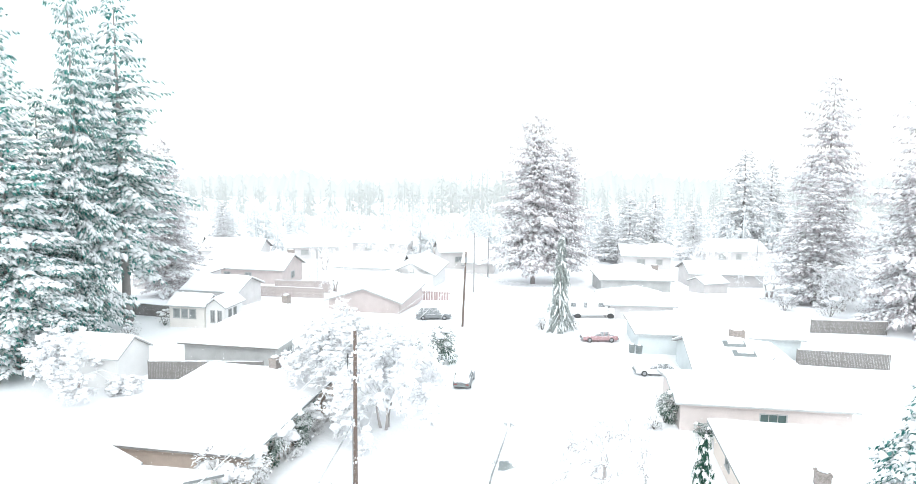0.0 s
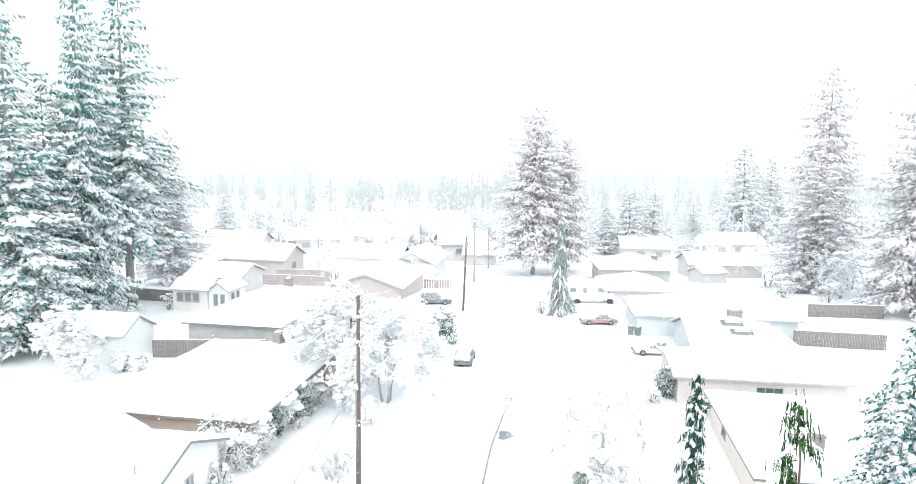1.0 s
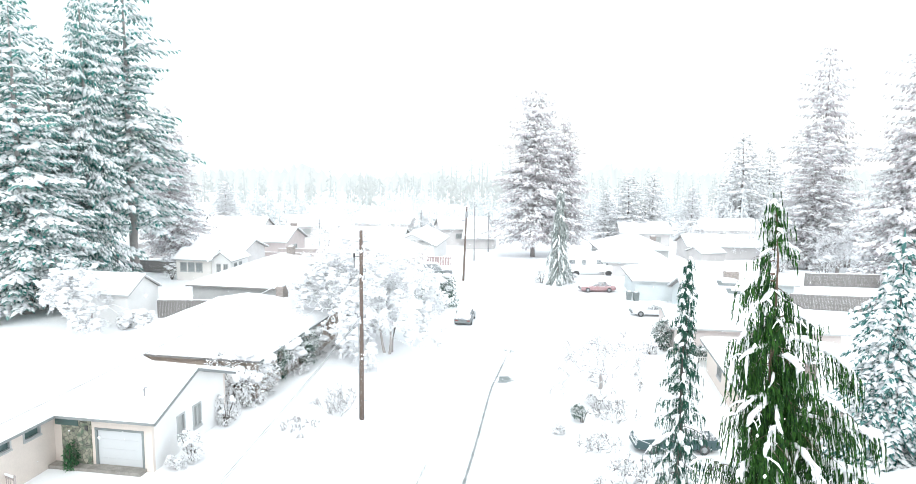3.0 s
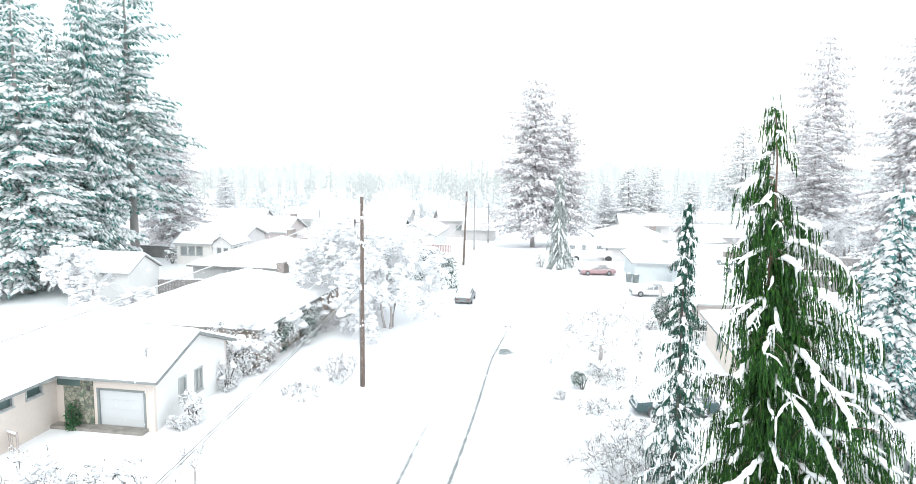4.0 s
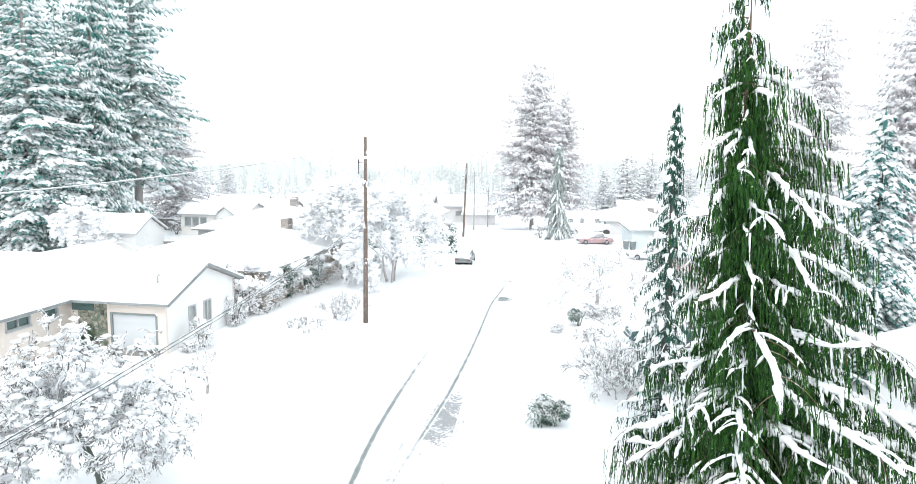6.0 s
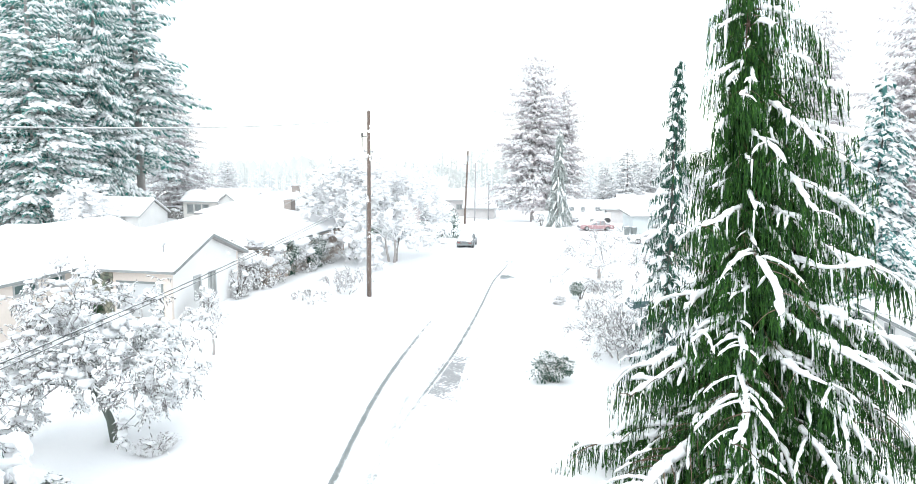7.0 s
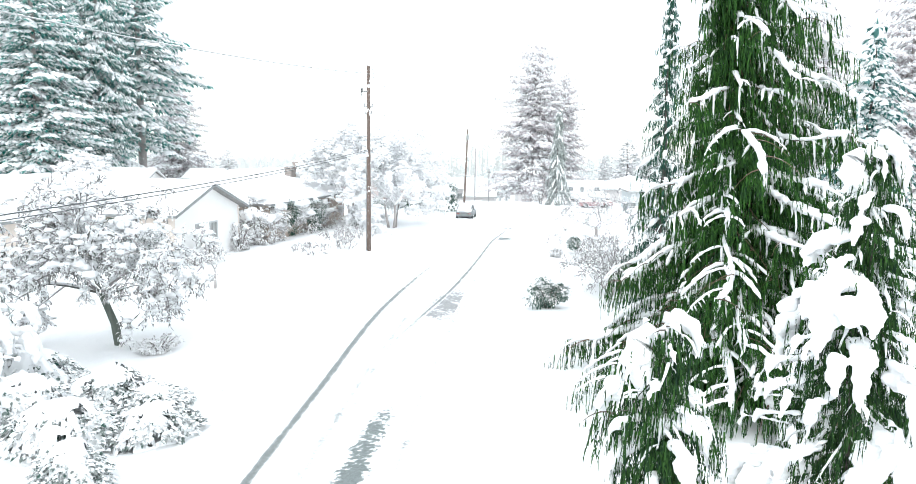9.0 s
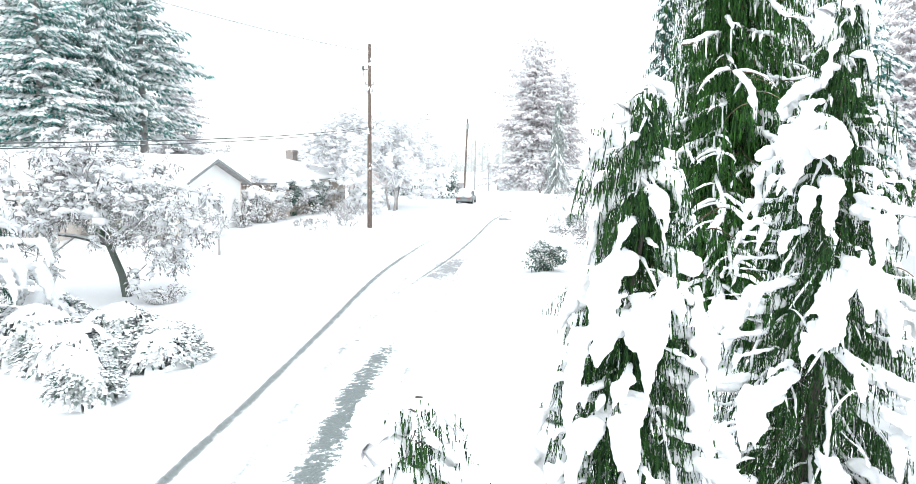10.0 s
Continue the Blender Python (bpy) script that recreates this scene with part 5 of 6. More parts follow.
                            snow.tube([c, c - UP * ln * 0.3 + out * 0.03, c - UP * ln * 0.7 + out * 0.04, c - UP * ln], [0.03, 0.036 * rng.uniform(0.5, 1.2), 0.03 * rng.uniform(0.4, 1.3), 0.006], 4)
        elif not laden or rng.random() < 0.6:
            rope(path[max(1, n // 5):], (0.030 + 0.011 * reach) * crest, 0.25)
        if laden and rng.random() < laden:
            lump(path, max(1, int(n * rng.uniform(0.02, 0.35))), rng.uniform(0.08, 0.15) * lumpy * min(1.6, 0.55 + 0.75 * reach))
        for i in range(1, n + 1):
            s = i / n
            if s < inner:
                continue
            near_top = min(1, 0.32 + 0.16 * (h - z)) if crown else 1.0
            curtain(path[i], out, near_top * strand * (min(0.72, 0.35 + 0.25 * reach) if big else 1.0) * (0.6 + 0.5 * math.sin(math.pi * min(1, s * 1.1))), max(1, int((4.6 if big else 3.4) * density * near_top * (0.7 + 0.8 * s))))
            # side sprays that droop like fingers
            if rng.random() < 0.62:
                sg = rng.choice((-1, 1))
                ln = reach * rng.uniform(0.14, 0.36) * (1.1 - 0.4 * s) + 0.12
                m2 = max(3, int(ln / (0.16 * bw)))
                e = (out * 0.6 + side * sg * rng.uniform(0.5, 1.1)).normalized()
                sub = [path[i] + e * (ln * (j / m2)) + UP * (ln * (0.15 * (j / m2) - (0.6 if major else 0.85) * (j / m2) ** 2)) for j in range(m2 + 1)]
                limbs.tube(sub, [rb * 0.4 * (1 - 0.8 * j / m2) for j in range(m2 + 1)], 3)
                if rng.random() < ((0.85 if big else 0.05) if major else 0.6):
                    rope(sub, (0.024 + 0.006 * reach) * crest, 0.25)
                for j in range(1, m2 + 1):
                    curtain(sub[j], e, near_top * strand * 0.75, max(1, int(2.2 * density * near_top)))
                if laden and rng.random() < laden * 0.6:
                    lump(sub, 1, rng.uniform(0.045, 0.085))
    curtain(Vector((0, 0, h - 0.15)), Vector((1, 0, 0)), 0.3 if crown else 0.5, 4)
    if heaps:
        # a bowed hood of snow over the leader
        hood = [Vector((-0.05 + 0.9 * heap_size * math.sin(i * 0.9), 0.02 * i, h - 0.85 + 0.1 * i)) for i in range(8)]
        snow.tube(hood, [heap_size * f for f in (0.5, 1.0, 0.85, 1.15, 0.95, 1.1, 0.8, 0.3)], 10)
    tagged(part("branchwork", limbs, trunk_bark or M_BARK, t), kind="stuff")
    part("foliage", leaf, foliage, t)
    tagged(part("snow_cover", snow, M_SNOW, t, "white snow lying along the branches", smooth=True), kind="stuff")
    if heaps:
        ob = part("snow_mantle", pillows(h, r0, slope, cap, heaps, heap_size, rng), M_SNOW, t, "smooth heaps of snow sagging over the boughs", smooth=True)
        melt = ob.modifiers.new("melt", "REMESH")
        melt.mode, melt.voxel_size, melt.use_smooth_shade = "VOXEL", heap_size * 0.2, True
        ease = ob.modifiers.new("ease", "SMOOTH")
        ease.factor, ease.iterations = 0.5, 2
        lumps = bpy.data.textures.new("snow_lumps", "CLOUDS")
        lumps.noise_scale, lumps.noise_depth = 0.11, 3
        rough = ob.modifiers.new("lumps", "DISPLACE")
        rough.texture, rough.strength, rough.mid_level, rough.texture_coords = lumps, heap_size * 0.55, 0.5, "LOCAL"
    return t


CROWN = [(0.4, 200, 0.10), (0.5, 330, 0.10), (0.68, 180, 0.2), (0.8, 15, 0.2), (1.0, 290, 0.22), (1.15, 110, 0.25), (1.35, 0, 0.45), (1.45, 185, 0.42),
         (2.0, 184, 0.95), (2.15, 150, 0.6), (2.35, 235, 0.55), (2.7, 200, 0.6), (2.95, 260, 0.55), (3.0, 15, 1.3), (3.2, 170, 0.85), (3.45, 348, 2.0),
         (3.6, 205, 0.9), (3.85, 290, 1.0), (4.1, 160, 1.0), (4.3, 35, 1.7), (4.5, 325, 1.6), (4.75, 195, 1.05), (4.9, 250, 1.2)]
cypress("weeping_cypress", "tall green weeping cypress with ropes of snow", 3, pose(7.5, 15.4, 0, 0, -2.9, 0), 16.9, 0.1, 0.25, M_CYPRESS, 140, 1.1, 0.0, M_BARK_WARM, density=1.25, major=1, cap=3.9, tilt=0.30, crown=CROWN, minors=190, fold=0.5)
cypress("slim_cypress", "slender dark weeping cypress flecked with snow", 4, pose(8.45, 26.0, 0), 13.7, 0.12, 0.122, M_CYPRESS_DARK, 165, 0.40, 0.5, density=0.8, bw=1.1, lumpy=0.8)
cypress("laden_cypress", "small weeping conifer smothered in heaped snow", 6, pose(1.02, 0.8, 0), 5.7, 0.16, 0.15, M_LADEN, 95, 0.34, 0.0, density=1.9, crest=0.55, bw=0.55, sag0=0.9, heaps=170, heap_size=0.115)
cypress("laden_cypress", "bushy weeping conifer smothered in heaped snow", 7, pose(3.75, 3.3, 0), 6.9, 0.12, 0.27, M_LADEN, 120, 0.36, 0.0, density=1.8, crest=0.55, bw=0.6, sag0=0.9, heaps=185, heap_size=0.13)
cypress("laden_cypress", "little weeping conifer bowed under snow", 8, pose(-0.5, -0.7, 0), 3.86, 0.24, 0.17, M_LADEN, 85, 0.15, 0.0, density=1.3, crest=1.0, bw=0.45, sag0=0.7, heaps=135, heap_size=0.125)
cypress("laden_cypress", "tall broad conifer under heaped snow in the garden", 12, pose(-13.2, 12.6, 0), 8.4, 0.35, 0.27, M_CYPRESS_DARK, 90, 0.3, 0.0, density=0.9, crest=1.0, bw=0.9, sag0=0.6, heaps=110, heap_size=0.22, cap=2.6)
cypress("bowed_cypress", "bowed slender cypress plastered with snow, foliage paled for haze", 9, pose(13.5, 93.0, 0), 13.4, 0.35, 0.13, M_CYPRESS_HAZE, 90, 1.3, 0.35, density=0.6, crest=2.0, trunk_bark=M_BARK_PALE, sag0=1.3, bw=2.6, cap=2.1, lumpy=1.0)
stand(fir("snow-laden fir in a side garden, branches bowed", 15, 13.6, 3.3, M_FIR_GARDEN, M_BARK, 48, 9, 0.04, grain=0.46, tongue=0.58, sag=0.62), [(21.5, 33.6, 1.0, 1.0, 0)])


# ---- utility poles and cables ----
def pole(label, x, y, h, lean=(0, 0), material=None, fittings=(), r=0.14):
    t = thing("utility_pole", pose(x, y, 0), label, "utility pole")
    b = Build()
    b.tube([Vector((lean[0] * i / 6, lean[1] * i / 6, -0.3 + (h + 0.3) * i / 6)) for i in range(7)], [r * (1.1 - 0.35 * i / 6) for i in range(7)], 10)
    part("shaft", b, material or M_POLE, t, smooth=True)
    b = Build()
    b.blob((lean[0], lean[1], h + 0.02), r * 0.85, r * 0.85, 0.09, random.Random(3))
    part("snow_cap", b, M_SNOW, t, smooth=True)
    for kind, z, dx in fittings:
        b = Build()
        if kind == "transformer":
            b.tube([Vector((dx, 0, z - 0.42)), Vector((dx, 0, z - 0.38)), Vector((dx, 0, z + 0.34)), Vector((dx, 0, z + 0.42))], [0.17, 0.2, 0.2, 0.14], 12)
            b.box(min(dx, 0) * 0.9, 0.0, -0.03, 0.03, z - 0.2, z - 0.12)
            b.tube([Vector((dx + 0.05, 0, z + 0.38)), Vector((dx + 0.05, 0, z + 0.68))], [0.035, 0.03], 6)
            part("transformer", b, M_STEEL, t, "pale grey drum transformer", smooth=False)
        elif kind == "cutout":
            b.box(min(dx, 0), max(dx, 0), -0.02, 0.02, z - 0.03, z + 0.01)
            b.tube([Vector((dx, 0, z - 0.75)), Vector((dx, 0, z - 0.1)), Vector((dx, 0, z + 0.02)), Vector((dx, 0, z + 0.22))], [0.025, 0.035, 0.07, 0.05], 7)
            part("fuse_cutout", b, M_TYRE, t, "dark pin insulator on a side arm")
        elif kind == "snow":
            rs = random.Random(int(z * 100))
            for i in range(5):
                b.blob((rs.uniform(-0.1, 0.1), -0.07 + rs.uniform(-0.05, 0.03), z + rs.uniform(-0.25, 0.25)), 0.07, 0.06, rs.uniform(0.06, 0.14), rs)
            part("snow_clump", b, M_SNOW, t, smooth=True)
        elif kind == "ring":
            b.tube([Vector((0.1 + dx * 0.5 - math.cos(a) * 0.02, 0, z)) + Vector((math.cos(a) * 0.16, 0, math.sin(a) * 0.16)) for a in [i * 0.62 for i in range(9)]], [0.02] * 9, 5)
            part("insulator_hoop", b, M_STEEL, t)
        elif kind == "bracket":
            b.box(-0.32 * abs(dx), 0.32 * abs(dx), -0.06, 0.06, z - 0.05, z + 0.05)
            for s in (-1, 1):
                b.tube([Vector((s * 0.28 * abs(dx), 0, z + 0.05)), Vector((s * 0.28 * abs(dx), 0, z + 0.2))], [0.04, 0.03], 6)
            part("bracket", b, M_STEEL, t)
        elif kind == "conduit":
            b.tube([Vector((dx, -0.02, 0.0)), Vector((dx, -0.02, z))], [0.03, 0.03], 6)
            part("conduit", b, M_STEEL, t)
    return t


pole("weathered brown utility pole with snow-flecked brackets", -6.5, 44.0, 12.6, (0, 0), None,
     [("cutout", 10.9, -0.45), ("ring", 12.25, 0.5), ("snow", 11.4, 0), ("snow", 9.5, 0), ("snow", 6.8, 0), ("snow", 4.2, 0), ("bracket", 9.9, 1.0), ("bracket", 6.9, 0.9), ("bracket", 9.4, 0.7), ("conduit", 6.5, -0.17)])
pole("weathered grey-brown utility pole with a drum transformer", 0.55, 95.0, 10.4, (0.35, 0), None, [("transformer", 9.3, 0.36), ("bracket", 8.5, 0.9)], 0.15)
for x, y, h in ((2.6, 118.7, 10.4), (5.7, 134.0, 7.8), (-8.6, 155.0, 6.6), (-25.9, 127.0, 6.6), (66.0, 153.0, 6.4)):
    pole("far-off utility pole paled by painted haze", x, y, h, (0, 0), M_POLE_FAR, [("bracket", h - 0.8, 1.0)], 0.13)


def cable(label, p, q, sag, r, material):
    p, q = Vector(p), Vector(q)
    pts = [p.lerp(q, i / 30) - UP * (sag * 4 * (i / 30) * (1 - i / 30)) for i in range(31)]
    b = Build()
    b.tube(pts, [r] * 31, 5)
    single("overhead_cable", b, material, label, "cable", smooth=True)


BL, WL = "dark overhead cable with snow along its top", "overhead cable thick with white snow"
# street span: from the near pole back past the gardens, and on to the next pole
cable(BL, (-6.5, 44.0, 7.0), (-12.0, -6.5, 5.0), 0.5, 0.020, M_WIRE)
cable(BL, (-6.5, 44.0, 6.88), (-12.0, -6.5, 4.88), 0.5, 0.016, M_WIRE)
cable(WL, (-6.5, 44.0, 12.1), (-17.2, -6.5, 10.2), 0.75, 0.024, M_WIRE_WHITE)
cable(WL, (-6.5, 44.0, 12.1), (0.9, 95.0, 10.2), 0.9, 0.016, M_WIRE_WHITE)
cable(WL, (-6.5, 44.0, 9.9), (0.9, 95.0, 8.6), 0.8, 0.022, M_WIRE_WHITE)
cable(WL, (-6.5, 44.0, 6.9), (0.85, 95.0, 6.6), 0.9, 0.018, M_WIRE_WHITE)
cable(WL, (0.9, 95.0, 9.8), (3.1, 138.6, 7.6), 0.5, 0.02, M_WIRE_WHITE)
# drops to the houses
cable(WL, (-6.5, 44.0, 6.5), (17.8, 22.0, 3.7), 0.35, 0.018, M_WIRE_WHITE)
cable(WL, (-6.5, 44.0, 9.4), (-18.5, 52.0, 4.2), 0.5, 0.016, M_WIRE_WHITE)
cable(WL, (0.9, 95.0, 8.0), (22.0, 88.0, 3.6), 0.6, 0.022, M_WIRE_WHITE)
cable(WL, (0.9, 95.0, 7.6), (21.5, 104.0, 3.6), 0.6, 0.022, M_WIRE_WHITE)


# ---- fences ----
def fence(label, p, q, h, material, board=0.15, gap=0.012, rail_snow=True, picket=False):
    (x0, y0), (x1, y1) = p, q
    length = math.hypot(x1 - x0, y1 - y0)
    t = thing("fence", pose(x0, y0, 0, 0, 0, math.degrees(math.atan2(y1 - y0, x1 - x0))), label, "fence")
    n = int(length / (board + gap))
    me = Build()
    if picket:
        me.add([(x, y, z) for y in (-0.01, 0.01) for x, z in ((0, -0.1), (board, -0.1), (board, h - 0.08), (board / 2, h), (0, h - 0.08))],
               [(0, 1, 2, 3, 4), (9, 8, 7, 6, 5), (0, 5, 6, 1), (1, 6, 7, 2), (2, 7, 8, 3), (3, 8, 9, 4), (4, 9, 5, 0)])
    else:
        me.softbox(0, board, -0.011, 0.011, -0.1, h, 0.006)
    me = me.mesh("board")
    me.materials.append(material)
    rng = random.Random(int(length * 100))
    for i in range(n):
        part("board", me, None, t, at=pose(i * (board + gap), 0, rng.uniform(-0.02, 0.02)))
    pm = Build()
    pm.softbox(-0.05, 0.05, 0.012, 0.11, -0.2, h + 0.08, 0.008)
    pm = pm.mesh("post")
    pm.materials.append(material)
    k = max(1, round(length / 2.4))
    for i in range(k + 1):
        part("post", pm, None, t, at=pose(length * i / k, 0, 0))
    b = Build()
    b.softbox(0, length, 0.012, 0.05, h * 0.82, h * 0.82 + 0.09, 0.005)
    part("rail", b, material, t)
    if rail_snow:
        b = Build()
        m = max(4, int(length / 0.4))
        b.tube([Vector((length * i / m, 0.0, h + 0.045 + rng.uniform(-0.012, 0.012))) for i in range(m + 1)], [0.055 + rng.uniform(-0.012, 0.014) for _ in range(m + 1)], 6)
        part("snow_strip", b, M_SNOW, t, "ridge of snow on the fence top", smooth=True)
    return t


fence("weathered grey board fence with snow along its top", (-31.9, 71.3), (-20.2, 71.7), 1.9, M_FENCE)
fence("weathered grey board fence with snow along its top", (-47.0, 99.5), (-40.0, 97.5), 1.7, M_FENCE)
fence("pale brown board fence with snow along its top", (-35.5, 113.6), (-21.8, 111.6), 1.75, M_FENCE_BROWN)
fence("pale brown board fence with snow along its top", (-31.0, 117.0), (-21.5, 117.0), 2.0, M_FENCE_BROWN)
fence("reddish wooden fence with snow along its top", (-8.2, 112.4), (-1.4, 111.6), 1.45, M_FENCE_RED, 0.3, 0.12)
fence("weathered grey board fence with snow along its top", (38.8, 79.4), (48.5, 77.8), 1.8, M_FENCE)
fence("weathered grey board fence with snow along its top", (48.0, 94.2), (58.0, 93.6), 1.8, M_FENCE)
fence("white picket fence half sunk in snow", (19.2, 56.4), (21.4, 56.2), 0.95, M_WHITEWALL, 0.09, 0.10, False, True)
fence("weathered wooden deck railing with a snowy top", (-24.6, 34.2), (-22.6, 33.2), 1.0, M_FENCE_BROWN, 0.06, 0.10)


# ---- vehicles ----
def loft(b, sections):
    """Closed skin through rings of equal length."""
    n = len(sections[0])
    k = len(b.v)
    for s in sections:
        b.v.extend(s)
    for i in range(len(sections) - 1):
        for j in range(n):
            a, c = k + i * n + j, k + i * n + (j + 1) % n
            b.f.append((a, c, c + n, a + n))
    b.f.append(tuple(range(k + n - 1, k - 1, -1)))
    b.f.append(tuple(range(k + (len(sections) - 1) * n, k + len(sections) * n)))


def car(label, m, paint, length=4.5, width=1.78, height=1.42, suv=False, snow=0.14, name="car"):
    t = thing(name, m, label, "car")
    hw, L = width / 2, length
    z0, belt = 0.26, (0.95 if suv else 0.86)

    def ring(x, w, zb, zt):
        return [(x, -w, zb + 0.1), (x, -w * 0.9, zb), (x, w * 0.9, zb), (x, w, zb + 0.1), (x, w, zt - 0.16), (x, w * 0.9, zt), (x, -w * 0.9, zt), (x, -w, zt - 0.16)]
    b = Build()
    loft(b, [ring(-L / 2, hw * 0.86, z0 + 0.08, belt - 0.2), ring(-L / 2 + 0.12, hw * 0.95, z0, belt - 0.1), ring(-L / 2 + 1.0, hw, z0, belt - 0.02),
             ring(0.0, hw, z0, belt), ring(L / 2 - 0.9, hw, z0, belt + 0.02), ring(L / 2 - 0.1, hw * 0.96, z0, belt - 0.02), ring(L / 2, hw * 0.88, z0 + 0.08, belt - 0.12)])
    part("body", b, paint, t, smooth=False)
    xa, xb, xc, xd = (-L * 0.22, -L * 0.08, L * 0.36, L * 0.45) if suv else (-L * 0.2, -L * 0.02, L * 0.22, L * 0.38)

    def cab(x, w, z):
        return [(x, -w, belt - 0.06), (x, w, belt - 0.06), (x, w * 0.97, (belt + z) / 2), (x, w * 0.82, z), (x, -w * 0.82, z), (x, -w * 0.97, (belt + z) / 2)]
    b = Build()
    loft(b, [cab(xa, hw * 0.92, belt + 0.02), cab(xb, hw * 0.93, height - 0.04), cab((xb + xc) / 2, hw * 0.93, height), cab(xc, hw * 0.93, height - 0.03), cab(xd, hw * 0.9, belt + (0.3 if suv else 0.05))])
    part("cabin_glass", b, M_FROST_GLASS, t, "snow-dusted windows")
    for x in (xb, (xb + xc) / 2, xc):
        for s in (-1, 1):
            b = Build()
            b.tube([Vector((x, s * hw * 0.945, belt - 0.02)), Vector((x, s * hw * 0.94, (belt + height) / 2)), Vector((x, s * hw * 0.80, height - 0.01))], [0.035] * 3, 4)
            part("pillar", b, paint, t)
    rng = random.Random(int(length * 77))
    b = Build()
    secs = []
    for x, w, z in ((xb - 0.25, hw * 0.70, height - 0.14), (xb, hw * 0.82, height + snow * 0.6), ((xb + xc) / 2, hw * 0.84, height + snow), (xc, hw * 0.82, height + snow * 0.8), (xc + 0.25, hw * 0.74, height - 0.05)):
        secs.append([(x, -w, z - snow * 0.75), (x, w, z - snow * 0.75), (x, w * 0.9, z - 0.02), (x, w * 0.4, z + rng.uniform(0, .03)), (x, -w * 0.4, z + rng.uniform(0, .03)), (x, -w * 0.9, z - 0.02)])
    loft(b, secs)
    part("roof_snow", b, M_SNOW, t, "layer of snow on the roof", smooth=True)
    b = Build()
    secs = []
    for i in range(5):
        x = -L / 2 + 0.1 + (xa + 0.1 + L / 2) * i / 4
        w = hw * (0.8 + 0.06 * min(i, 2))
        z = belt - (0.14 if i == 0 else 0.04 if i < 3 else 0.0)
        secs.append([(x, -w, z - 0.06), (x, w, z - 0.06), (x, w * 0.9, z + snow * 0.6), (x, 0, z + snow * 0.75), (x, -w * 0.9, z + snow * 0.6)])
    loft(b, secs)
    part("bonnet_snow", b, M_SNOW, t, "layer of snow on the bonnet", smooth=True)
    if not suv:
        b = Build()
        secs = []
        for i in range(4):
            x = xd - 0.05 + (L / 2 - 0.08 - xd) * i / 3
            w = hw * 0.84
            z = belt - 0.02
            secs.append([(x, -w, z - 0.06), (x, w, z - 0.06), (x, w * 0.9, z + snow * 0.6), (x, 0, z + snow * 0.75), (x, -w * 0.9, z + snow * 0.6)])
        loft(b, secs)
        part("boot_snow", b, M_SNOW, t, "layer of snow on the boot", smooth=True)
    for x in (-L * 0.31, L * 0.31):
        for s in (-1, 1):
            b = Build()
            y0, y1 = s * hw * 0.80, s * (hw + 0.012)
            b.tube([Vector((x, y0, 0.32)), Vector((x, y0 + (y1 - y0) * 0.1, 0.32)), Vector((x, y0 + (y1 - y0) * 0.9, 0.32)), Vector((x, y1, 0.32))], [0.28, 0.33, 0.33, 0.28], 16)
            w = part("wheel", b, M_TYRE, t, "black tyre")
            b = Build()
            b.tube([Vector((x, y1 - s * 0.02, 0.32)), Vector((x, y1 + s * 0.012, 0.32))], [0.2, 0.17], 12)
            part("rim", b, M_CHROME, w)
    for x, mt, nm in ((-L / 2 + 0.02, M_LAMP_CLEAR, "headlight"), (L / 2 - 0.02, M_LAMP_RED, "tail_light")):
        for s in (-1, 1):
            b = Build()
            b.softbox(x - 0.06, x + 0.06, s * hw * 0.66 - 0.16, s * hw * 0.66 + 0.16, belt - 0.36, belt - 0.22, 0.01)
            part(nm, b, mt, t)
    for x in (-L / 2 - 0.02, L / 2 + 0.02):
        b = Build()
        b.softbox(x - 0.09, x + 0.09, -hw * 0.86, hw * 0.86, 0.36, 0.54, 0.03)
        part("bumper", b, paint if suv else M_DARKTRIM, t)
    return t


P_SLATE = snowy("slate_car_paint", (0.22, 0.24, 0.25), 0.0, second=(0.34, 0.36, 0.37), scale=1.2, dust=0.15, rough=0.5)
P_RED = snowy("faded_red_car_paint", (0.55, 0.30, 0.31), 0.0, second=(0.62, 0.40, 0.41), scale=1.2, dust=0.18, rough=0.5)
P_WHITE = plain("white_car_paint", (0.84, 0.85, 0.86), 0.35, 2.0, 0.04)
P_TEAL = snowy("dark_teal_car_paint", (0.07, 0.12, 0.13), -0.2, second=(0.10, 0.16, 0.17), scale=1.2, dust=0.08, rough=0.45)
car("grey parked saloon car under thick snow", pose(0.6, 71.6, -0.05, 0, 0, 262), P_SLATE, 4.5, 1.8, 1.4, False, 0.2)
car("dark grey parked minivan in a snowy driveway", pose(-3.6, 99.4, 0, 0, 0, 186), P_SLATE, 4.9, 1.9, 1.75, True, 0.16, "minivan")
car("red parked saloon car topped with snow", pose(18.0, 88.6, 0, 0, 0, 3), P_RED, 4.5, 1.75, 1.35, False, 0.2)
car("white parked saloon car in a snowy driveway", pose(21.5, 75.2, 0, 0, 0, -3), P_WHITE, 4.7, 1.8, 1.42, False, 0.18)
car("dark teal parked estate car under thick snow", pose(12.9, 39.9, 0, 0, 0, 0), P_TEAL, 4.9, 1.8, 1.45, True, 0.26)


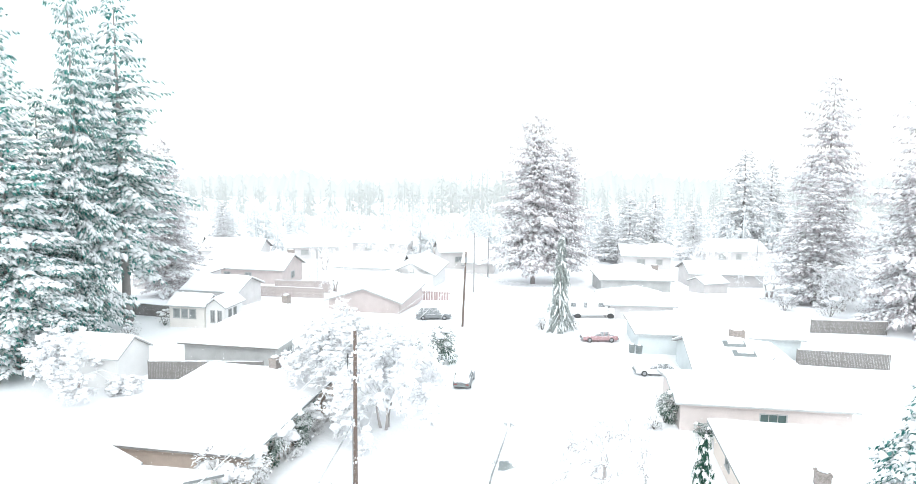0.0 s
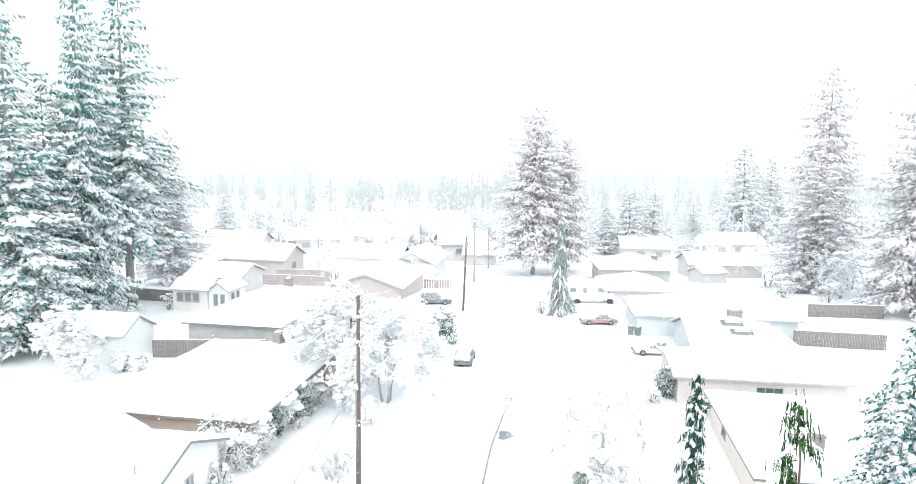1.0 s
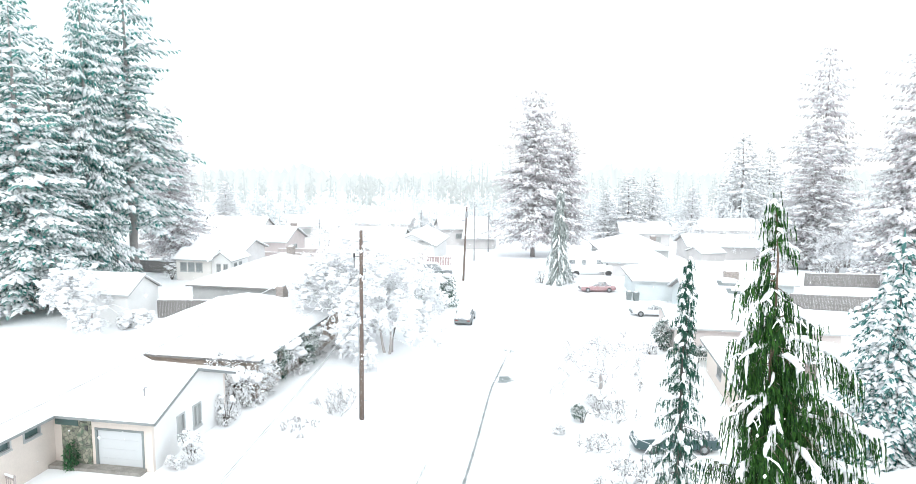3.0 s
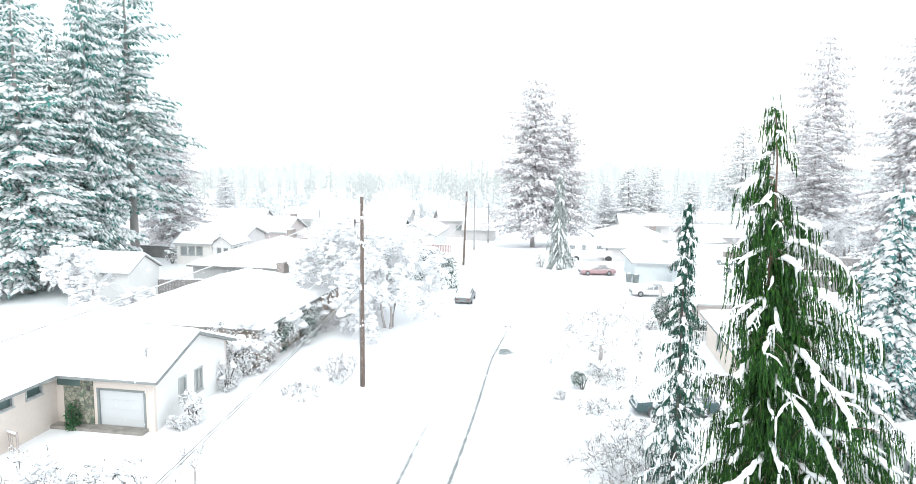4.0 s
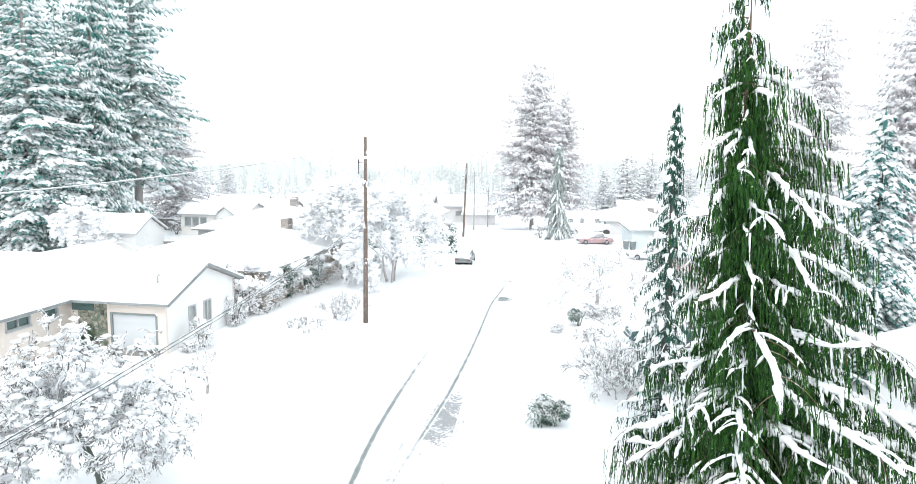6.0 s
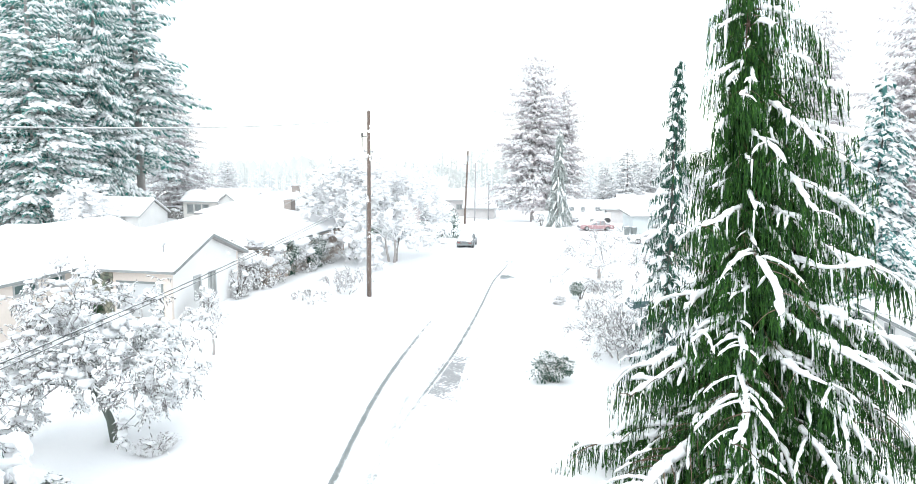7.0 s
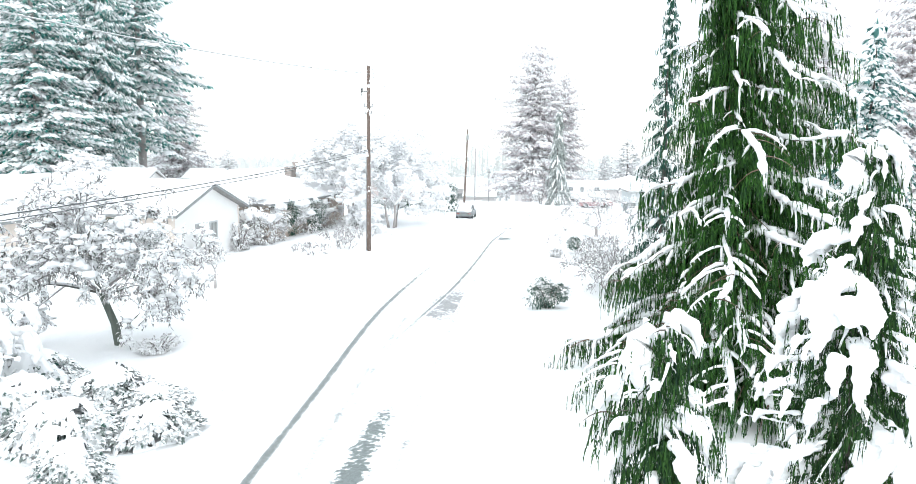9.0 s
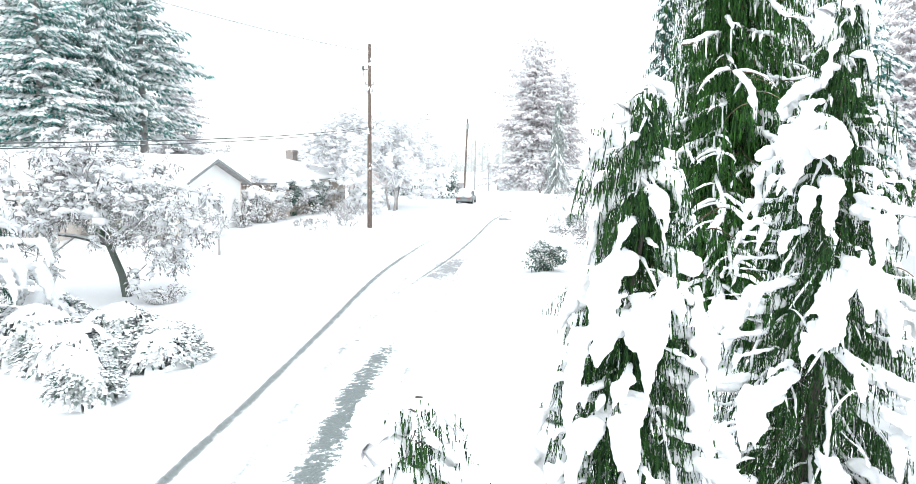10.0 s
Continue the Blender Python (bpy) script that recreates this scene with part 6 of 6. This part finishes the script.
def camper(m):
    t = thing("camper_van", m, "white boxy camper van parked in the snow", "camper van")
    b = Build()
    b.softbox(-2.8, 1.7, -1.1, 1.1, 0.55, 2.75, 0.12)
    part("body", b, M_WHITEWALL, t)
    b = Build()
    b.softbox(1.7, 2.9, -1.0, 1.0, 0.5, 1.5, 0.1)
    part("cab", b, M_WHITEWALL, t)
    b = Build()
    loft(b, [[(1.72, -0.95, 1.45), (1.72, 0.95, 1.45), (1.72, 0.9, 2.3), (1.72, -0.9, 2.3)], [(2.5, -0.92, 1.47), (2.5, 0.92, 1.47), (1.9, 0.85, 2.25), (1.9, -0.85, 2.25)]])
    part("windscreen", b, M_FROST_GLASS, t)
    for x0, x1, z0, z1 in ((-2.4, -1.8, 1.6, 2.1), (-1.0, -0.6, 1.5, 2.15), (0.6, 1.3, 1.6, 2.1)):
        b = Build()
        b.softbox(x0, x1, -1.125, -1.09, z0, z1, 0.008)
        part("side_window", b, M_FROST_GLASS, t)
    for x in (-1.6, 2.0):
        for s in (-1, 1):
            b = Build()
            b.tube([Vector((x, s * 0.85, 0.36)), Vector((x, s * 1.11, 0.36))], [0.36, 0.36], 14)
            part("wheel", b, M_TYRE, t)
    b = Build()
    b.softbox(-2.84, 1.74, -1.14, 1.14, 2.72, 2.98, 0.12)
    part("roof_snow", b, M_SNOW, t, "thick layer of snow on the roof", smooth=False)


camper(pose(19.4, 101.6, 0, 0, 0, 2) @ Matrix.Diagonal((1.35, 1.1, 1.15, 1)))


def bin_thing(m):
    t = thing("wheelie_bin", m, "grey wheeled rubbish bin capped with snow", "rubbish bin")
    b = Build()
    loft(b, [[(-w, -w, z), (w, -w, z), (w, w, z), (-w, w, z)] for w, z in ((0.24, 0.0), (0.3, 0.95))])
    part("tub", b, M_DARKTRIM, t)
    b = Build()
    b.softbox(-0.33, 0.33, -0.33, 0.33, 0.95, 1.03, 0.03)
    part("lid", b, M_DARKTRIM, t)
    b = Build()
    b.blob((0, 0, 1.08), 0.3, 0.3, 0.12, random.Random(2))
    part("snow_cap", b, M_SNOW, t, smooth=True)
    return t


bins = bin_thing(pose(20.9, 83.4, 0))
tagged(bins, group="bins by the garage")
copy_thing(bins, pose(21.65, 83.0, 0, 0, 0, 20))

# porch of the cream house: stone wall, paving, potted plant
b = Build()
b.box(1.55, 3.35, -4.075, -4.003, -0.1, 2.75)
part("stone_facing", b, M_STONE, h1, "mossy fieldstone wall panel")
b = Build()
b.softbox(3.05, 3.2, -4.16, -4.0, 2.15, 2.4, 0.02)
b.tube([Vector((3.12, -4.09, 2.1)), Vector((3.12, -4.09, 2.17))], [0.03, 0.06], 6)
part("wall_lamp", b, M_TYRE, h1, "small black wall lamp, unlit")
b = Build()
b.box(1.2, 2.6, -4.115, -4.08, 2.35, 2.8)
part("clerestory_pane", b, M_GLASS, h1)
b = Build()
b.box(-5.9, 0.0, -5.0, -4.0, -0.1, 0.17)
p1 = single("porch_step", b, M_PAVE, "wet bare concrete strip before the garage", "paving", pose(-19.5, 40.5, 0, 0, 0, -9.3) @ Matrix.Translation((3.0, 0.4, 0)), kind="structure")
shrub("small dark potted evergreen by the porch", 300, -21.5, 36.3, 0.95, 1.9, M_PORCH, 700, heap=0, name="porch_shrub")


# ---- falling snow ----
def flakes():
    rng = random.Random(99)
    b = Build()
    for _ in range(3200):
        p = Vector((rng.uniform(-13, 16), rng.uniform(3.6, 32), rng.uniform(0.6, 19)))
        r = rng.choice((0.007, 0.009, 0.012, 0.017))
        b.add((p + Vector((r, 0, 0)), p - Vector((r, 0, 0)), p + Vector((0, r, 0)), p - Vector((0, r, 0)), p + UP * r * 1.3, p - UP * r * 1.3),
              ((0, 2, 4), (2, 1, 4), (1, 3, 4), (3, 0, 4), (2, 0, 5), (1, 2, 5), (3, 1, 5), (0, 3, 5)))
    single("falling_snow", b, M_SNOW, "small white snowflakes drifting in the air", "falling snow", kind="stuff", smooth=True)


flakes()
